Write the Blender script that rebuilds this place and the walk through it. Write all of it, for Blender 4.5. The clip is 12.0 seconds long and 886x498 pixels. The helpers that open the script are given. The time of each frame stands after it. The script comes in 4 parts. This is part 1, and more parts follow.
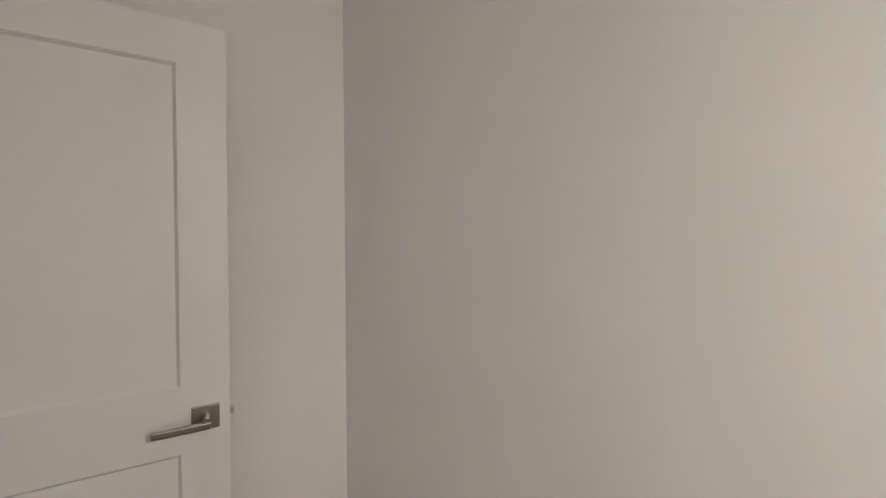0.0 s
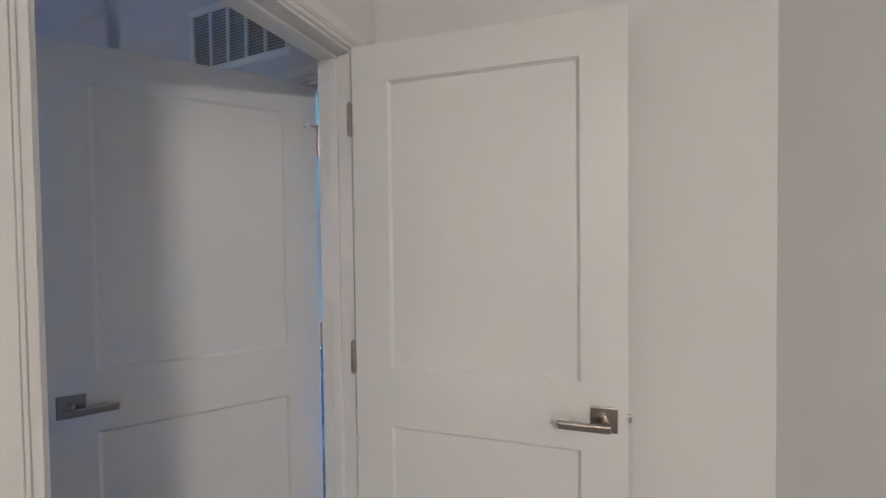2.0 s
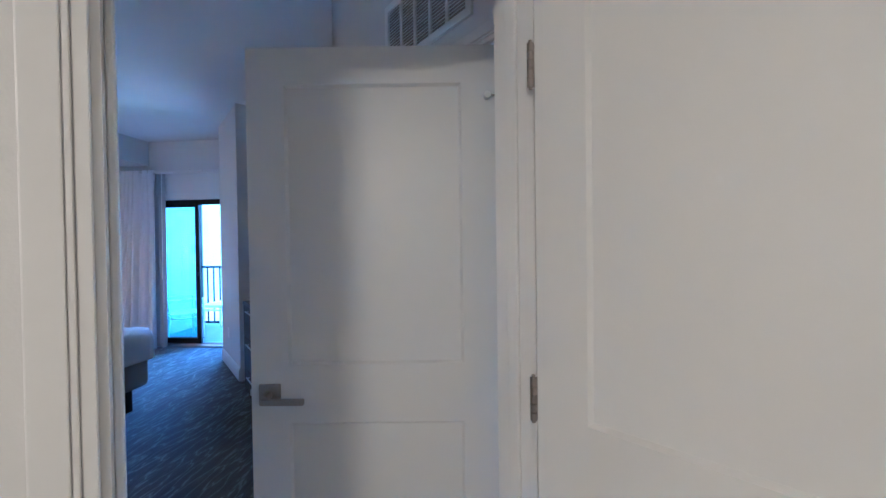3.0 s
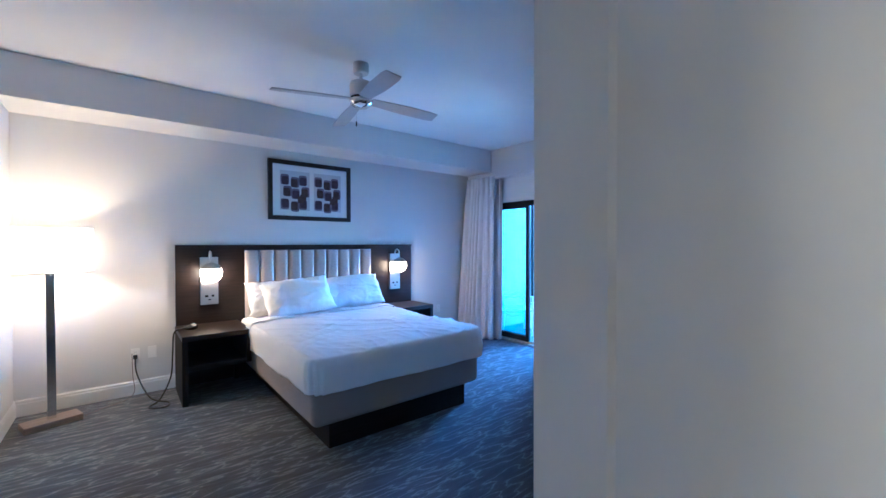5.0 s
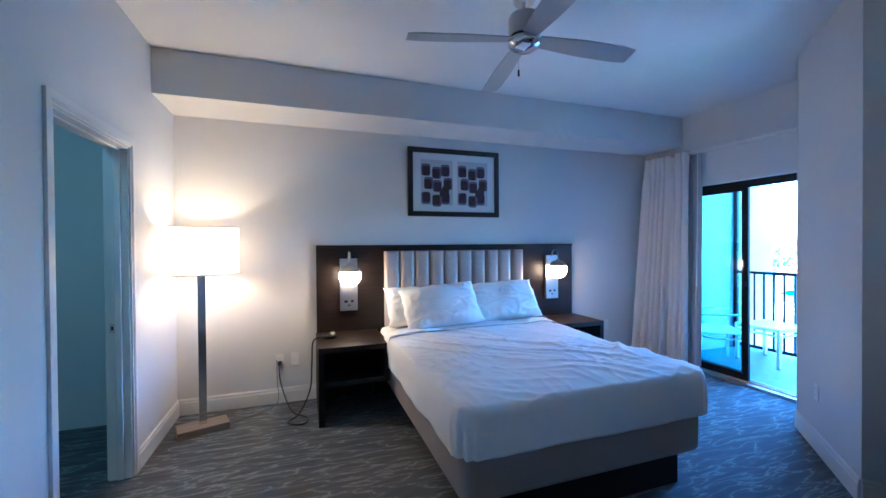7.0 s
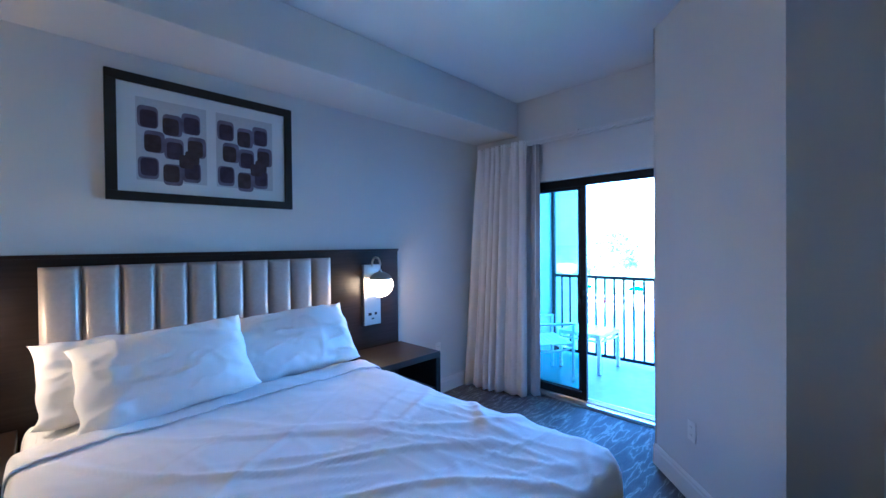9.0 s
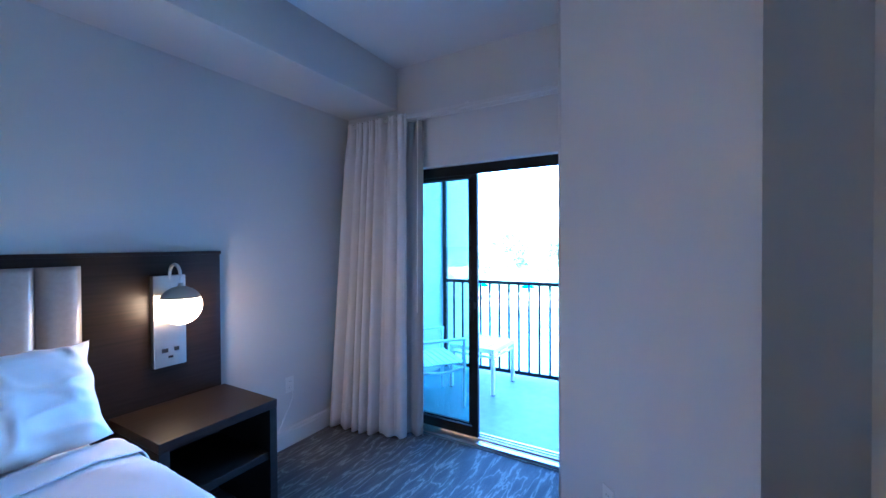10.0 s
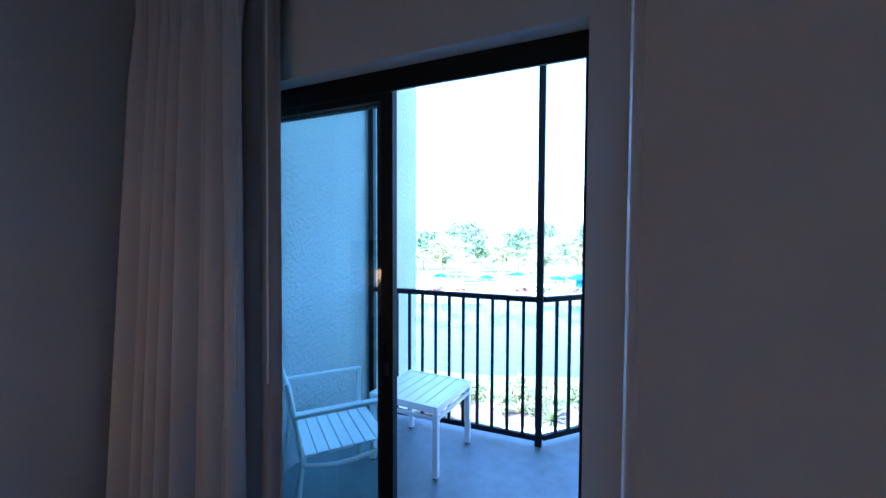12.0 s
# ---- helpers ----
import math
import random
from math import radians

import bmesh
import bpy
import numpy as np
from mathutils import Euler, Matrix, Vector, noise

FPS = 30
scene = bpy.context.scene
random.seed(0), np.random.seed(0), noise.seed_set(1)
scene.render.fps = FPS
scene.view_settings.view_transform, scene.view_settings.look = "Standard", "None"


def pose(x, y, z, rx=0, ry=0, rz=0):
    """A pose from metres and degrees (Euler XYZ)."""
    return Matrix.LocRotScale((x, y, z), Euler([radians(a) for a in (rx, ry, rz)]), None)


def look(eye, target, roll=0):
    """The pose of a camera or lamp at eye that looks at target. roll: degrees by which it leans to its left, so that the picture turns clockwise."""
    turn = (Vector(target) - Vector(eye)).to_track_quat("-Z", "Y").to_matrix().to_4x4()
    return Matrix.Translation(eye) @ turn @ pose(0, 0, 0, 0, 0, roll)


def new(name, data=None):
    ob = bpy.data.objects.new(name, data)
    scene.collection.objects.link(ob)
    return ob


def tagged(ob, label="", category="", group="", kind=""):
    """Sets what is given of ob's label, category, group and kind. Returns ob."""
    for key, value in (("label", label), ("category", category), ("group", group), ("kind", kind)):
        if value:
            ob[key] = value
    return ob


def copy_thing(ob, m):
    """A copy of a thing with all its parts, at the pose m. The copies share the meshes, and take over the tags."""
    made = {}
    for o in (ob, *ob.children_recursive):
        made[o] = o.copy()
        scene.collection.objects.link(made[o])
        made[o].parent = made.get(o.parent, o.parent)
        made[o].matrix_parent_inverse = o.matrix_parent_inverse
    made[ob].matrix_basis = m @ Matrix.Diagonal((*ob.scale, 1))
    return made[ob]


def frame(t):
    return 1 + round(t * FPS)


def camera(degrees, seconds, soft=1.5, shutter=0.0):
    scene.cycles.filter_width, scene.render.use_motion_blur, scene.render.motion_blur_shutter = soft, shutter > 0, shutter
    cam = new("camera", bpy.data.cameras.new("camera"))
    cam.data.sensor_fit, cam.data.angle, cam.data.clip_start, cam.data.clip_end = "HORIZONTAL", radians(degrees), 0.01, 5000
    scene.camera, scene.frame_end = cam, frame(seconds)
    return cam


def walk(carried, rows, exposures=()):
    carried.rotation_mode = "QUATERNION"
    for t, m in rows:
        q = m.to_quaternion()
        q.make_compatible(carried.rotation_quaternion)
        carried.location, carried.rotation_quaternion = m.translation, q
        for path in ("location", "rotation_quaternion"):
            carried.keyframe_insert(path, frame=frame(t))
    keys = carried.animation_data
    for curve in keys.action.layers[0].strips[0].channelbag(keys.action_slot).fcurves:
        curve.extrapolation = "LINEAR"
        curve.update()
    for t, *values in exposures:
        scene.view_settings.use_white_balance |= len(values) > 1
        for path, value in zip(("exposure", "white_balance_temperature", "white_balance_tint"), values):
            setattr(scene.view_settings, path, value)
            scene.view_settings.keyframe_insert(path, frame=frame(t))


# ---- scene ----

# ---------------------------------------------------------------- camera
cam = camera(96.3, 12.0)
PATH = [
    (0, (-0.537, -0.454, 1.406), (0.083, -2.355, 1.376), -0.3),
    (0.5, (-0.557, -0.377, 1.437), (0.4, -2.133, 1.399), -0.3),
    (1, (-0.53, -0.393, 1.427), (0.774, -1.909, 1.39), -0.4),
    (1.5, (-0.47, -0.429, 1.405), (1.108, -1.658, 1.366), -0.5),
    (2, (-0.335, -0.473, 1.407), (1.484, -1.304, 1.364), -0.7),
    (2.5, (-0.163, -0.564, 1.408), (1.813, -0.876, 1.369), -0.7),
    (3, (0.027, -0.628, 1.394), (2.014, -0.423, 1.365), -0.75),
    (4.0, (0.385, -0.478, 1.412), (2.175, 0.414, 1.375), -0.5),
    (4.8, (0.696, -0.369, 1.433), (2.044, 1.108, 1.402), -0.2),
    (5, (0.719, -0.282, 1.436), (1.975, 1.275, 1.409), -0.1),
    (5.5, (0.818, -0.072, 1.403), (1.827, 1.654, 1.385), -0.3),
    (6, (0.909, 0.115, 1.432), (1.706, 1.949, 1.408), -0.2),
    (6.5, (0.961, 0.339, 1.421), (1.63, 2.223, 1.397), -0.2),
    (6.7, (0.976, 0.438, 1.421), (1.63, 2.328, 1.4), -0.4),
    (8.3, (1.347, 1.436, 1.453), (2.408, 3.131, 1.433), -0.5),
    (8.5, (1.444, 1.523, 1.439), (2.613, 3.145, 1.424), -0.5),
    (9, (1.76, 1.744, 1.457), (3.186, 3.147, 1.435), -0.6),
    (9.5, (2.135, 1.942, 1.474), (3.743, 3.131, 1.447), -0.5),
    (10, (2.563, 2.068, 1.461), (4.287, 3.083, 1.436), -0.3),
    (10.5, (2.984, 2.193, 1.446), (4.762, 3.11, 1.417), -0.0),
    (11, (3.391, 2.284, 1.443), (5.181, 3.176, 1.406), 0.2),
    (11.5, (3.757, 2.424, 1.483), (5.555, 3.297, 1.41), -0.1),
    (12, (4.007, 2.587, 1.486), (5.823, 3.423, 1.408), 0.2),
]
EXPOSURES = [
    (0.0, 5.5, 3830, 8), (1.0, 5.6, 3690, 7), (2.0, 5.8, 3710, 8), (3.0, 5.82, 3630, 7), (5.0, 6.1, 3510, 5), (6.5, 5.82, 3580, 4), (8.5, 5.4, 3600, 4),
    (9.5, 5.55, 3750, 6), (10.5, 5.25, 3890, 10), (11.0, 4.98, 4000, 12), (11.5, 4.5, 4110, 11), (12.0, 3.65, 4330, 12),
]
walk(cam, [(t, look(eye, target, roll)) for t, eye, target, roll in PATH], EXPOSURES)

# ---------------------------------------------------------------- world and large lights
world = bpy.data.worlds.new("world")
scene.world = world
world.use_nodes = True
_bg = world.node_tree.nodes["Background"]
_sky = world.node_tree.nodes.new("ShaderNodeTexSky")
_sky.sky_type = "NISHITA"
_sky.sun_disc = False
_sky.sun_elevation, _sky.sun_rotation = radians(44.5), radians(299.4)
world.node_tree.links.new(_sky.outputs[0], _bg.inputs[0])
_sky.dust_density = 2.5
_bg.inputs[1].default_value = 0.15


def lamp(name, kind, place, watts, colour, size=0.05, turn=None):
    data = bpy.data.lights.new(name, kind)
    data.energy, data.color = watts, colour
    if kind == "AREA":
        data.size = size
    elif kind != "SUN":
        data.shadow_soft_size = size
    ob = new(name, data)
    ob.matrix_world = turn if turn else pose(*place)
    return ob


_sun = lamp("sun", "SUN", (0, 0, 0), 3.4, (1.0, 0.95, 0.88), turn=look((0, 0, 0), (0.62, -0.35, -0.7)))
_sun.data.angle = radians(0.5)


# ---------------------------------------------------------------- materials
def mat(name, colour, rough=0.6, metal=0.0, grain=0.0, grain_scale=40.0, stain=0.0, bump=0.0, bump_scale=200.0, coat=0.0):
    m = bpy.data.materials.new(name)
    m.use_nodes = True
    t = m.node_tree
    b = t.nodes["Principled BSDF"]
    b.inputs["Base Color"].default_value = (*colour, 1)
    b.inputs["Roughness"].default_value = rough
    b.inputs["Metallic"].default_value = metal
    b.inputs["Coat Weight"].default_value = coat
    co = t.nodes.new("ShaderNodeTexCoord")
    if grain or stain:
        n1 = t.nodes.new("ShaderNodeTexNoise")
        n1.inputs["Scale"].default_value, n1.inputs["Detail"].default_value = grain_scale, 6
        n2 = t.nodes.new("ShaderNodeTexNoise")
        n2.inputs["Scale"].default_value, n2.inputs["Detail"].default_value = 1.3, 4
        for n in (n1, n2):
            t.links.new(co.outputs["Object"], n.inputs["Vector"])
        prev = None
        for n, amount in ((n1, grain), (n2, stain)):
            mul = t.nodes.new("ShaderNodeMapRange")
            mul.inputs["From Min"].default_value, mul.inputs["From Max"].default_value = 0.3, 0.7
            mul.inputs["To Min"].default_value, mul.inputs["To Max"].default_value = 1 - amount, 1 + amount
            t.links.new(n.outputs["Fac"], mul.inputs["Value"])
            if prev is None:
                prev = mul.outputs["Result"]
            else:
                mm = t.nodes.new("ShaderNodeMath")
                mm.operation = "MULTIPLY"
                t.links.new(prev, mm.inputs[0])
                t.links.new(mul.outputs["Result"], mm.inputs[1])
                prev = mm.outputs[0]
        vm = t.nodes.new("ShaderNodeVectorMath")
        vm.operation = "SCALE"
        vm.inputs[0].default_value = colour
        t.links.new(prev, vm.inputs["Scale"])
        t.links.new(vm.outputs[0], b.inputs["Base Color"])
    if bump:
        n3 = t.nodes.new("ShaderNodeTexNoise")
        n3.inputs["Scale"].default_value, n3.inputs["Detail"].default_value = bump_scale, 3
        t.links.new(co.outputs["Object"], n3.inputs["Vector"])
        bp = t.nodes.new("ShaderNodeBump")
        bp.inputs["Strength"].default_value, bp.inputs["Distance"].default_value = bump, 0.01
        t.links.new(n3.outputs["Fac"], bp.inputs["Height"])
        t.links.new(bp.outputs[0], b.inputs["Normal"])
    return m


def glow(name, colour, strength):
    m = bpy.data.materials.new(name)
    m.use_nodes = True
    b = m.node_tree.nodes["Principled BSDF"]
    b.inputs["Base Color"].default_value = (0.9, 0.9, 0.88, 1)
    b.inputs["Emission Color"].default_value = (*colour, 1)
    b.inputs["Emission Strength"].default_value = strength
    return m


def wood(name, dark, light, scale=1.0, rough=0.45, axis=0, gloss=0.5):
    m = bpy.data.materials.new(name)
    m.use_nodes = True
    t = m.node_tree
    b = t.nodes["Principled BSDF"]
    co = t.nodes.new("ShaderNodeTexCoord")
    mp = t.nodes.new("ShaderNodeMapping")
    s = [30.0 * scale] * 3
    s[axis] = 1.6 * scale
    mp.inputs["Scale"].default_value = s
    t.links.new(co.outputs["Object"], mp.inputs["Vector"])
    n = t.nodes.new("ShaderNodeTexNoise")
    n.inputs["Scale"].default_value, n.inputs["Detail"].default_value, n.inputs["Distortion"].default_value = 2.2, 8, 0.4
    t.links.new(mp.outputs[0], n.inputs["Vector"])
    r = t.nodes.new("ShaderNodeValToRGB")
    r.color_ramp.elements[0].position, r.color_ramp.elements[0].color = 0.3, (*dark, 1)
    r.color_ramp.elements[1].position, r.color_ramp.elements[1].color = 0.72, (*light, 1)
    t.links.new(n.outputs["Fac"], r.inputs[0])
    t.links.new(r.outputs[0], b.inputs["Base Color"])
    b.inputs["Roughness"].default_value = rough
    b.inputs["Specular IOR Level"].default_value = gloss
    bp = t.nodes.new("ShaderNodeBump")
    bp.inputs["Strength"].default_value, bp.inputs["Distance"].default_value = 0.12, 0.003
    t.links.new(n.outputs["Fac"], bp.inputs["Height"])
    t.links.new(bp.outputs[0], b.inputs["Normal"])
    return m


def carpet_material():
    m = bpy.data.materials.new("patterned_carpet")
    m.use_nodes = True
    t = m.node_tree
    b = t.nodes["Principled BSDF"]
    co = t.nodes.new("ShaderNodeTexCoord")
    mp = t.nodes.new("ShaderNodeMapping")
    mp.inputs["Scale"].default_value = (1.0, 5.2, 1.0)
    mp.inputs["Rotation"].default_value = (0, 0, radians(24))
    t.links.new(co.outputs["Object"], mp.inputs["Vector"])
    w = t.nodes.new("ShaderNodeTexNoise")
    w.inputs["Scale"].default_value, w.inputs["Detail"].default_value, w.inputs["Roughness"].default_value = 3.1, 3, 0.5
    w.inputs["Distortion"].default_value = 0.3
    t.links.new(mp.outputs[0], w.inputs["Vector"])
    # thin pale veins where the noise crosses its middle value
    a = t.nodes.new("ShaderNodeMath")
    a.operation = "SUBTRACT"
    a.inputs[1].default_value = 0.5
    t.links.new(w.outputs["Fac"], a.inputs[0])
    ab = t.nodes.new("ShaderNodeMath")
    ab.operation = "ABSOLUTE"
    t.links.new(a.outputs[0], ab.inputs[0])
    r = t.nodes.new("ShaderNodeValToRGB")
    e = r.color_ramp.elements
    e[0].position, e[0].color = 0.0, (0.25, 0.25, 0.248, 1)
    e[1].position, e[1].color = 0.028, (0.105, 0.11, 0.12, 1)
    x = e.new(0.14)
    x.color = (0.075, 0.08, 0.09, 1)
    t.links.new(ab.outputs[0], r.inputs[0])
    n2 = t.nodes.new("ShaderNodeTexNoise")
    n2.inputs["Scale"].default_value, n2.inputs["Detail"].default_value = 260, 2
    t.links.new(co.outputs["Object"], n2.inputs["Vector"])
    mr = t.nodes.new("ShaderNodeMapRange")
    mr.inputs["From Min"].default_value, mr.inputs["From Max"].default_value = 0.3, 0.7
    mr.inputs["To Min"].default_value, mr.inputs["To Max"].default_value = 0.6, 1.35
    t.links.new(n2.outputs["Fac"], mr.inputs["Value"])
    vm = t.nodes.new("ShaderNodeVectorMath")
    vm.operation = "SCALE"
    t.links.new(r.outputs[0], vm.inputs[0])
    t.links.new(mr.outputs[0], vm.inputs["Scale"])
    t.links.new(vm.outputs[0], b.inputs["Base Color"])
    b.inputs["Roughness"].default_value = 0.95
    bp = t.nodes.new("ShaderNodeBump")
    bp.inputs["Strength"].default_value, bp.inputs["Distance"].default_value = 0.5, 0.006
    t.links.new(n2.outputs["Fac"], bp.inputs["Height"])
    t.links.new(bp.outputs[0], b.inputs["Normal"])
    return m


def glass_material(name, tint=(0.93, 0.97, 0.97)):
    m = bpy.data.materials.new(name)
    m.use_nodes = True
    b = m.node_tree.nodes["Principled BSDF"]
    b.inputs["Base Color"].default_value = (*tint, 1)
    b.inputs["Roughness"].default_value = 0.0
    b.inputs["IOR"].default_value = 1.45
    b.inputs["Transmission Weight"].default_value = 1.0
    return m


def cloth_material(name, colour, through_light=0.3, rough=0.85):
    m = bpy.data.materials.new(name)
    m.use_nodes = True
    t = m.node_tree
    b = t.nodes["Principled BSDF"]
    b.inputs["Base Color"].default_value = (*colour, 1)
    b.inputs["Roughness"].default_value = rough
    tr = t.nodes.new("ShaderNodeBsdfTranslucent")
    tr.inputs[0].default_value = (*colour, 1)
    mx = t.nodes.new("ShaderNodeMixShader")
    mx.inputs[0].default_value = through_light
    co = t.nodes.new("ShaderNodeTexCoord")
    n = t.nodes.new("ShaderNodeTexNoise")
    n.inputs["Scale"].default_value = 500
    t.links.new(co.outputs["Object"], n.inputs["Vector"])
    bp = t.nodes.new("ShaderNodeBump")
    bp.inputs["Strength"].default_value, bp.inputs["Distance"].default_value = 0.25, 0.002
    t.links.new(n.outputs["Fac"], bp.inputs["Height"])
    t.links.new(bp.outputs[0], b.inputs["Normal"])
    t.links.new(b.outputs[0], mx.inputs[1])
    t.links.new(tr.outputs[0], mx.inputs[2])
    t.links.new(mx.outputs[0], t.nodes["Material Output"].inputs[0])
    return m


M_WALL = mat("wall_paint", (0.66, 0.65, 0.63), 0.75, stain=0.03, bump=0.04, bump_scale=160)
M_CEIL = mat("ceiling_paint", (0.74, 0.74, 0.73), 0.85, stain=0.03, bump=0.2, bump_scale=120)
M_TRIM = mat("white_trim_enamel", (0.70, 0.69, 0.67), 0.35, stain=0.02)
M_DOOR = mat("white_door_enamel", (0.66, 0.65, 0.63), 0.4, stain=0.02, bump=0.03, bump_scale=90)
M_CARPET = carpet_material()
M_ESPRESSO = wood("espresso_wood", (0.009, 0.006, 0.005), (0.024, 0.015, 0.011), 1.0, 0.38, 0, 0.32)
M_BLACKWOOD = wood("black_stained_wood", (0.008, 0.007, 0.008), (0.020, 0.019, 0.021), 1.0, 0.45, 0, 0.28)
M_NIGHT = wood("matt_black_brown_wood", (0.006, 0.005, 0.005), (0.014, 0.011, 0.010), 1.0, 0.65, 0, 0.25)
M_OAK = wood("greyed_oak", (0.22, 0.16, 0.11), (0.36, 0.28, 0.20), 1.0, 0.5)
M_NICKEL = mat("brushed_nickel", (0.55, 0.53, 0.50), 0.32, 1.0, grain=0.06, grain_scale=300)
M_DARKNICKEL = mat("satin_nickel_dark", (0.36, 0.32, 0.28), 0.3, 1.0, grain=0.06, grain_scale=300)
M_CHROME = mat("polished_chrome", (0.75, 0.75, 0.75), 0.12, 1.0)
M_BLACKMETAL = mat("black_aluminium", (0.010, 0.011, 0.013), 0.6, 0.0, grain=0.15, grain_scale=120)
M_BLACKMETAL.node_tree.nodes["Principled BSDF"].inputs["Specular IOR Level"].default_value = 0.22
M_PLASTIC = mat("white_plastic", (0.78, 0.77, 0.74), 0.35, stain=0.02)
M_BLACKPLASTIC = mat("black_plastic", (0.010, 0.010, 0.011), 0.5, grain=0.1)
M_SHEET = mat("white_cotton", (0.90, 0.90, 0.90), 0.85, stain=0.02, bump=0.08, bump_scale=700)
M_LINEN = mat("taupe_box_fabric", (0.33, 0.29, 0.26), 0.9, grain=0.15, grain_scale=300, stain=0.05, bump=0.4, bump_scale=500)
M_LEATHER = mat("silver_beige_vinyl", (0.40, 0.36, 0.32), 0.34, 0.12, grain=0.05, grain_scale=60, bump=0.06, bump_scale=300)
M_CURTAIN = cloth_material("white_curtain_cloth", (0.88, 0.87, 0.87), 0.40)
M_BLACKOUT = cloth_material("grey_blackout_cloth", (0.42, 0.42, 0.43), 0.05)
M_SHADE = cloth_material("white_lamp_linen", (0.85, 0.82, 0.76), 0.42)
M_GLOBE = glow("opal_glass_lit", (1.0, 0.50, 0.17), 1.0)
M_GLASS = glass_material("tinted_glass", (0.80, 0.93, 0.92))
M_SCREEN = mat("tv_screen", (0.004, 0.005, 0.006), 0.28)
M_SCREEN.node_tree.nodes["Principled BSDF"].inputs["Specular IOR Level"].default_value = 0.25
M_STUCCO = mat("white_stucco", (0.44, 0.44, 0.46), 0.9, grain=0.10, grain_scale=45, stain=0.06, bump=1.0, bump_scale=36)
M_CONCRETE = mat("balcony_concrete", (0.16, 0.19, 0.205), 0.55, grain=0.12, grain_scale=14, stain=0.15, bump=0.15, bump_scale=60)
M_WHITEALU = mat("white_powder_coat", (0.80, 0.80, 0.80), 0.4, stain=0.03)


# ---------------------------------------------------------------- builders
def part(name, bm, material, parent=None, label="", smooth=False):
    me = bpy.data.meshes.new(name)
    bmesh.ops.recalc_face_normals(bm, faces=bm.faces)
    bm.to_mesh(me)
    bm.free()
    me.materials.append(material)
    if smooth:
        me.shade_smooth()
    ob = new(name, me)
    if parent is not None:
        ob.parent = parent
    if label:
        tagged(ob, label)
    return ob


def thing(name, m, label, category, group="", kind=""):
    ob = new(name)
    ob.empty_display_size = 0.1
    ob.matrix_world = m
    return tagged(ob, label, category, group, kind)


def box(bm, a, b, bevel=0.0, m=None, segments=2):
    r = bmesh.ops.create_cube(bm, size=1.0)
    vs = r["verts"]
    c = [(a[i] + b[i]) / 2 for i in range(3)]
    s = [abs(b[i] - a[i]) for i in range(3)]
    for v in vs:
        v.co = Vector((c[0] + v.co.x * s[0], c[1] + v.co.y * s[1], c[2] + v.co.z * s[2]))
    if bevel:
        es = list({e for v in vs for e in v.link_edges})
        out = bmesh.ops.bevel(bm, geom=es, offset=min(bevel, min(s) * 0.45), segments=segments, affect="EDGES", profile=0.5)
        vs = list({v for v in out["verts"]} | {v for v in vs if v.is_valid})
    if m is not None:
        bmesh.ops.transform(bm, matrix=m, verts=vs)
    return bm


def boxbm(a, b, bevel=0.0, m=None, segments=2):
    return box(bmesh.new(), a, b, bevel, m, segments)


def cyl(bm, p, q, r0, r1=None, n=20, caps=True):
    r1 = r0 if r1 is None else r1
    p, q = Vector(p), Vector(q)
    d = q - p
    m = Matrix.Translation((p + q) / 2) @ d.to_track_quat("Z", "Y").to_matrix().to_4x4()
    bmesh.ops.create_cone(bm, cap_ends=caps, segments=n, radius1=r0, radius2=r1, depth=d.length, matrix=m)
    return bm


def lathe(bm, profile, n=28, m=None):
    rings = []
    for r, z in profile:
        rings.append([bm.verts.new((r * math.cos(2 * math.pi * k / n), r * math.sin(2 * math.pi * k / n), z)) for k in range(n)])
    for i in range(len(rings) - 1):
        for k in range(n):
            bm.faces.new((rings[i][k], rings[i][(k + 1) % n], rings[i + 1][(k + 1) % n], rings[i + 1][k]))
    if m is not None:
        bmesh.ops.transform(bm, matrix=m, verts=[v for ring in rings for v in ring])
    return bm


def tube(bm, pts, r, n=8):
    pts = [Vector(p) for p in pts]
    rings = []
    for i, p in enumerate(pts):
        d = (pts[min(i + 1, len(pts) - 1)] - pts[max(i - 1, 0)]).normalized()
        q = d.to_track_quat("Z", "Y")
        rings.append([bm.verts.new(p + q @ Vector((r * math.cos(2 * math.pi * k / n), r * math.sin(2 * math.pi * k / n), 0))) for k in range(n)])
    for i in range(len(rings) - 1):
        for k in range(n):
            bm.faces.new((rings[i][k], rings[i][(k + 1) % n], rings[i + 1][(k + 1) % n], rings[i + 1][k]))
    bm.faces.new(rings[0])
    bm.faces.new(rings[-1])
    return bm


def along(p, q):
    """A frame whose x runs from p to q on the floor, y to the left of that."""
    return pose(p[0], p[1], 0, 0, 0, math.degrees(math.atan2(q[1] - p[1], q[0] - p[0])))


def wall(name, p, q, thick, z0, z1, holes=(), material=None, label="painted plaster wall"):
    """A wall whose inner face runs from p to q; its thickness lies to the right of that line."""
    length = math.hypot(q[0] - p[0], q[1] - p[1])
    bm = bmesh.new()
    xs = sorted({0.0, length, *[h[0] for h in holes], *[h[1] for h in holes]})
    for s, e in zip(xs, xs[1:]):
        mid = (s + e) / 2
        spans, low = [], z0
        for h in sorted(holes, key=lambda h: h[2]):
            if h[0] <= mid <= h[1]:
                if h[2] > low:
                    spans.append((low, h[2]))
                low = h[3]
        spans.append((low, z1))
        for a, b in spans:
            box(bm, (s, -thick, a), (e, 0, b))
    bmesh.ops.remove_doubles(bm, verts=bm.verts, dist=1e-5)
    ob = part(name, bm, material or M_WALL)
    ob.matrix_world = along(p, q)
    return tagged(ob, label, "wall", kind="structure")


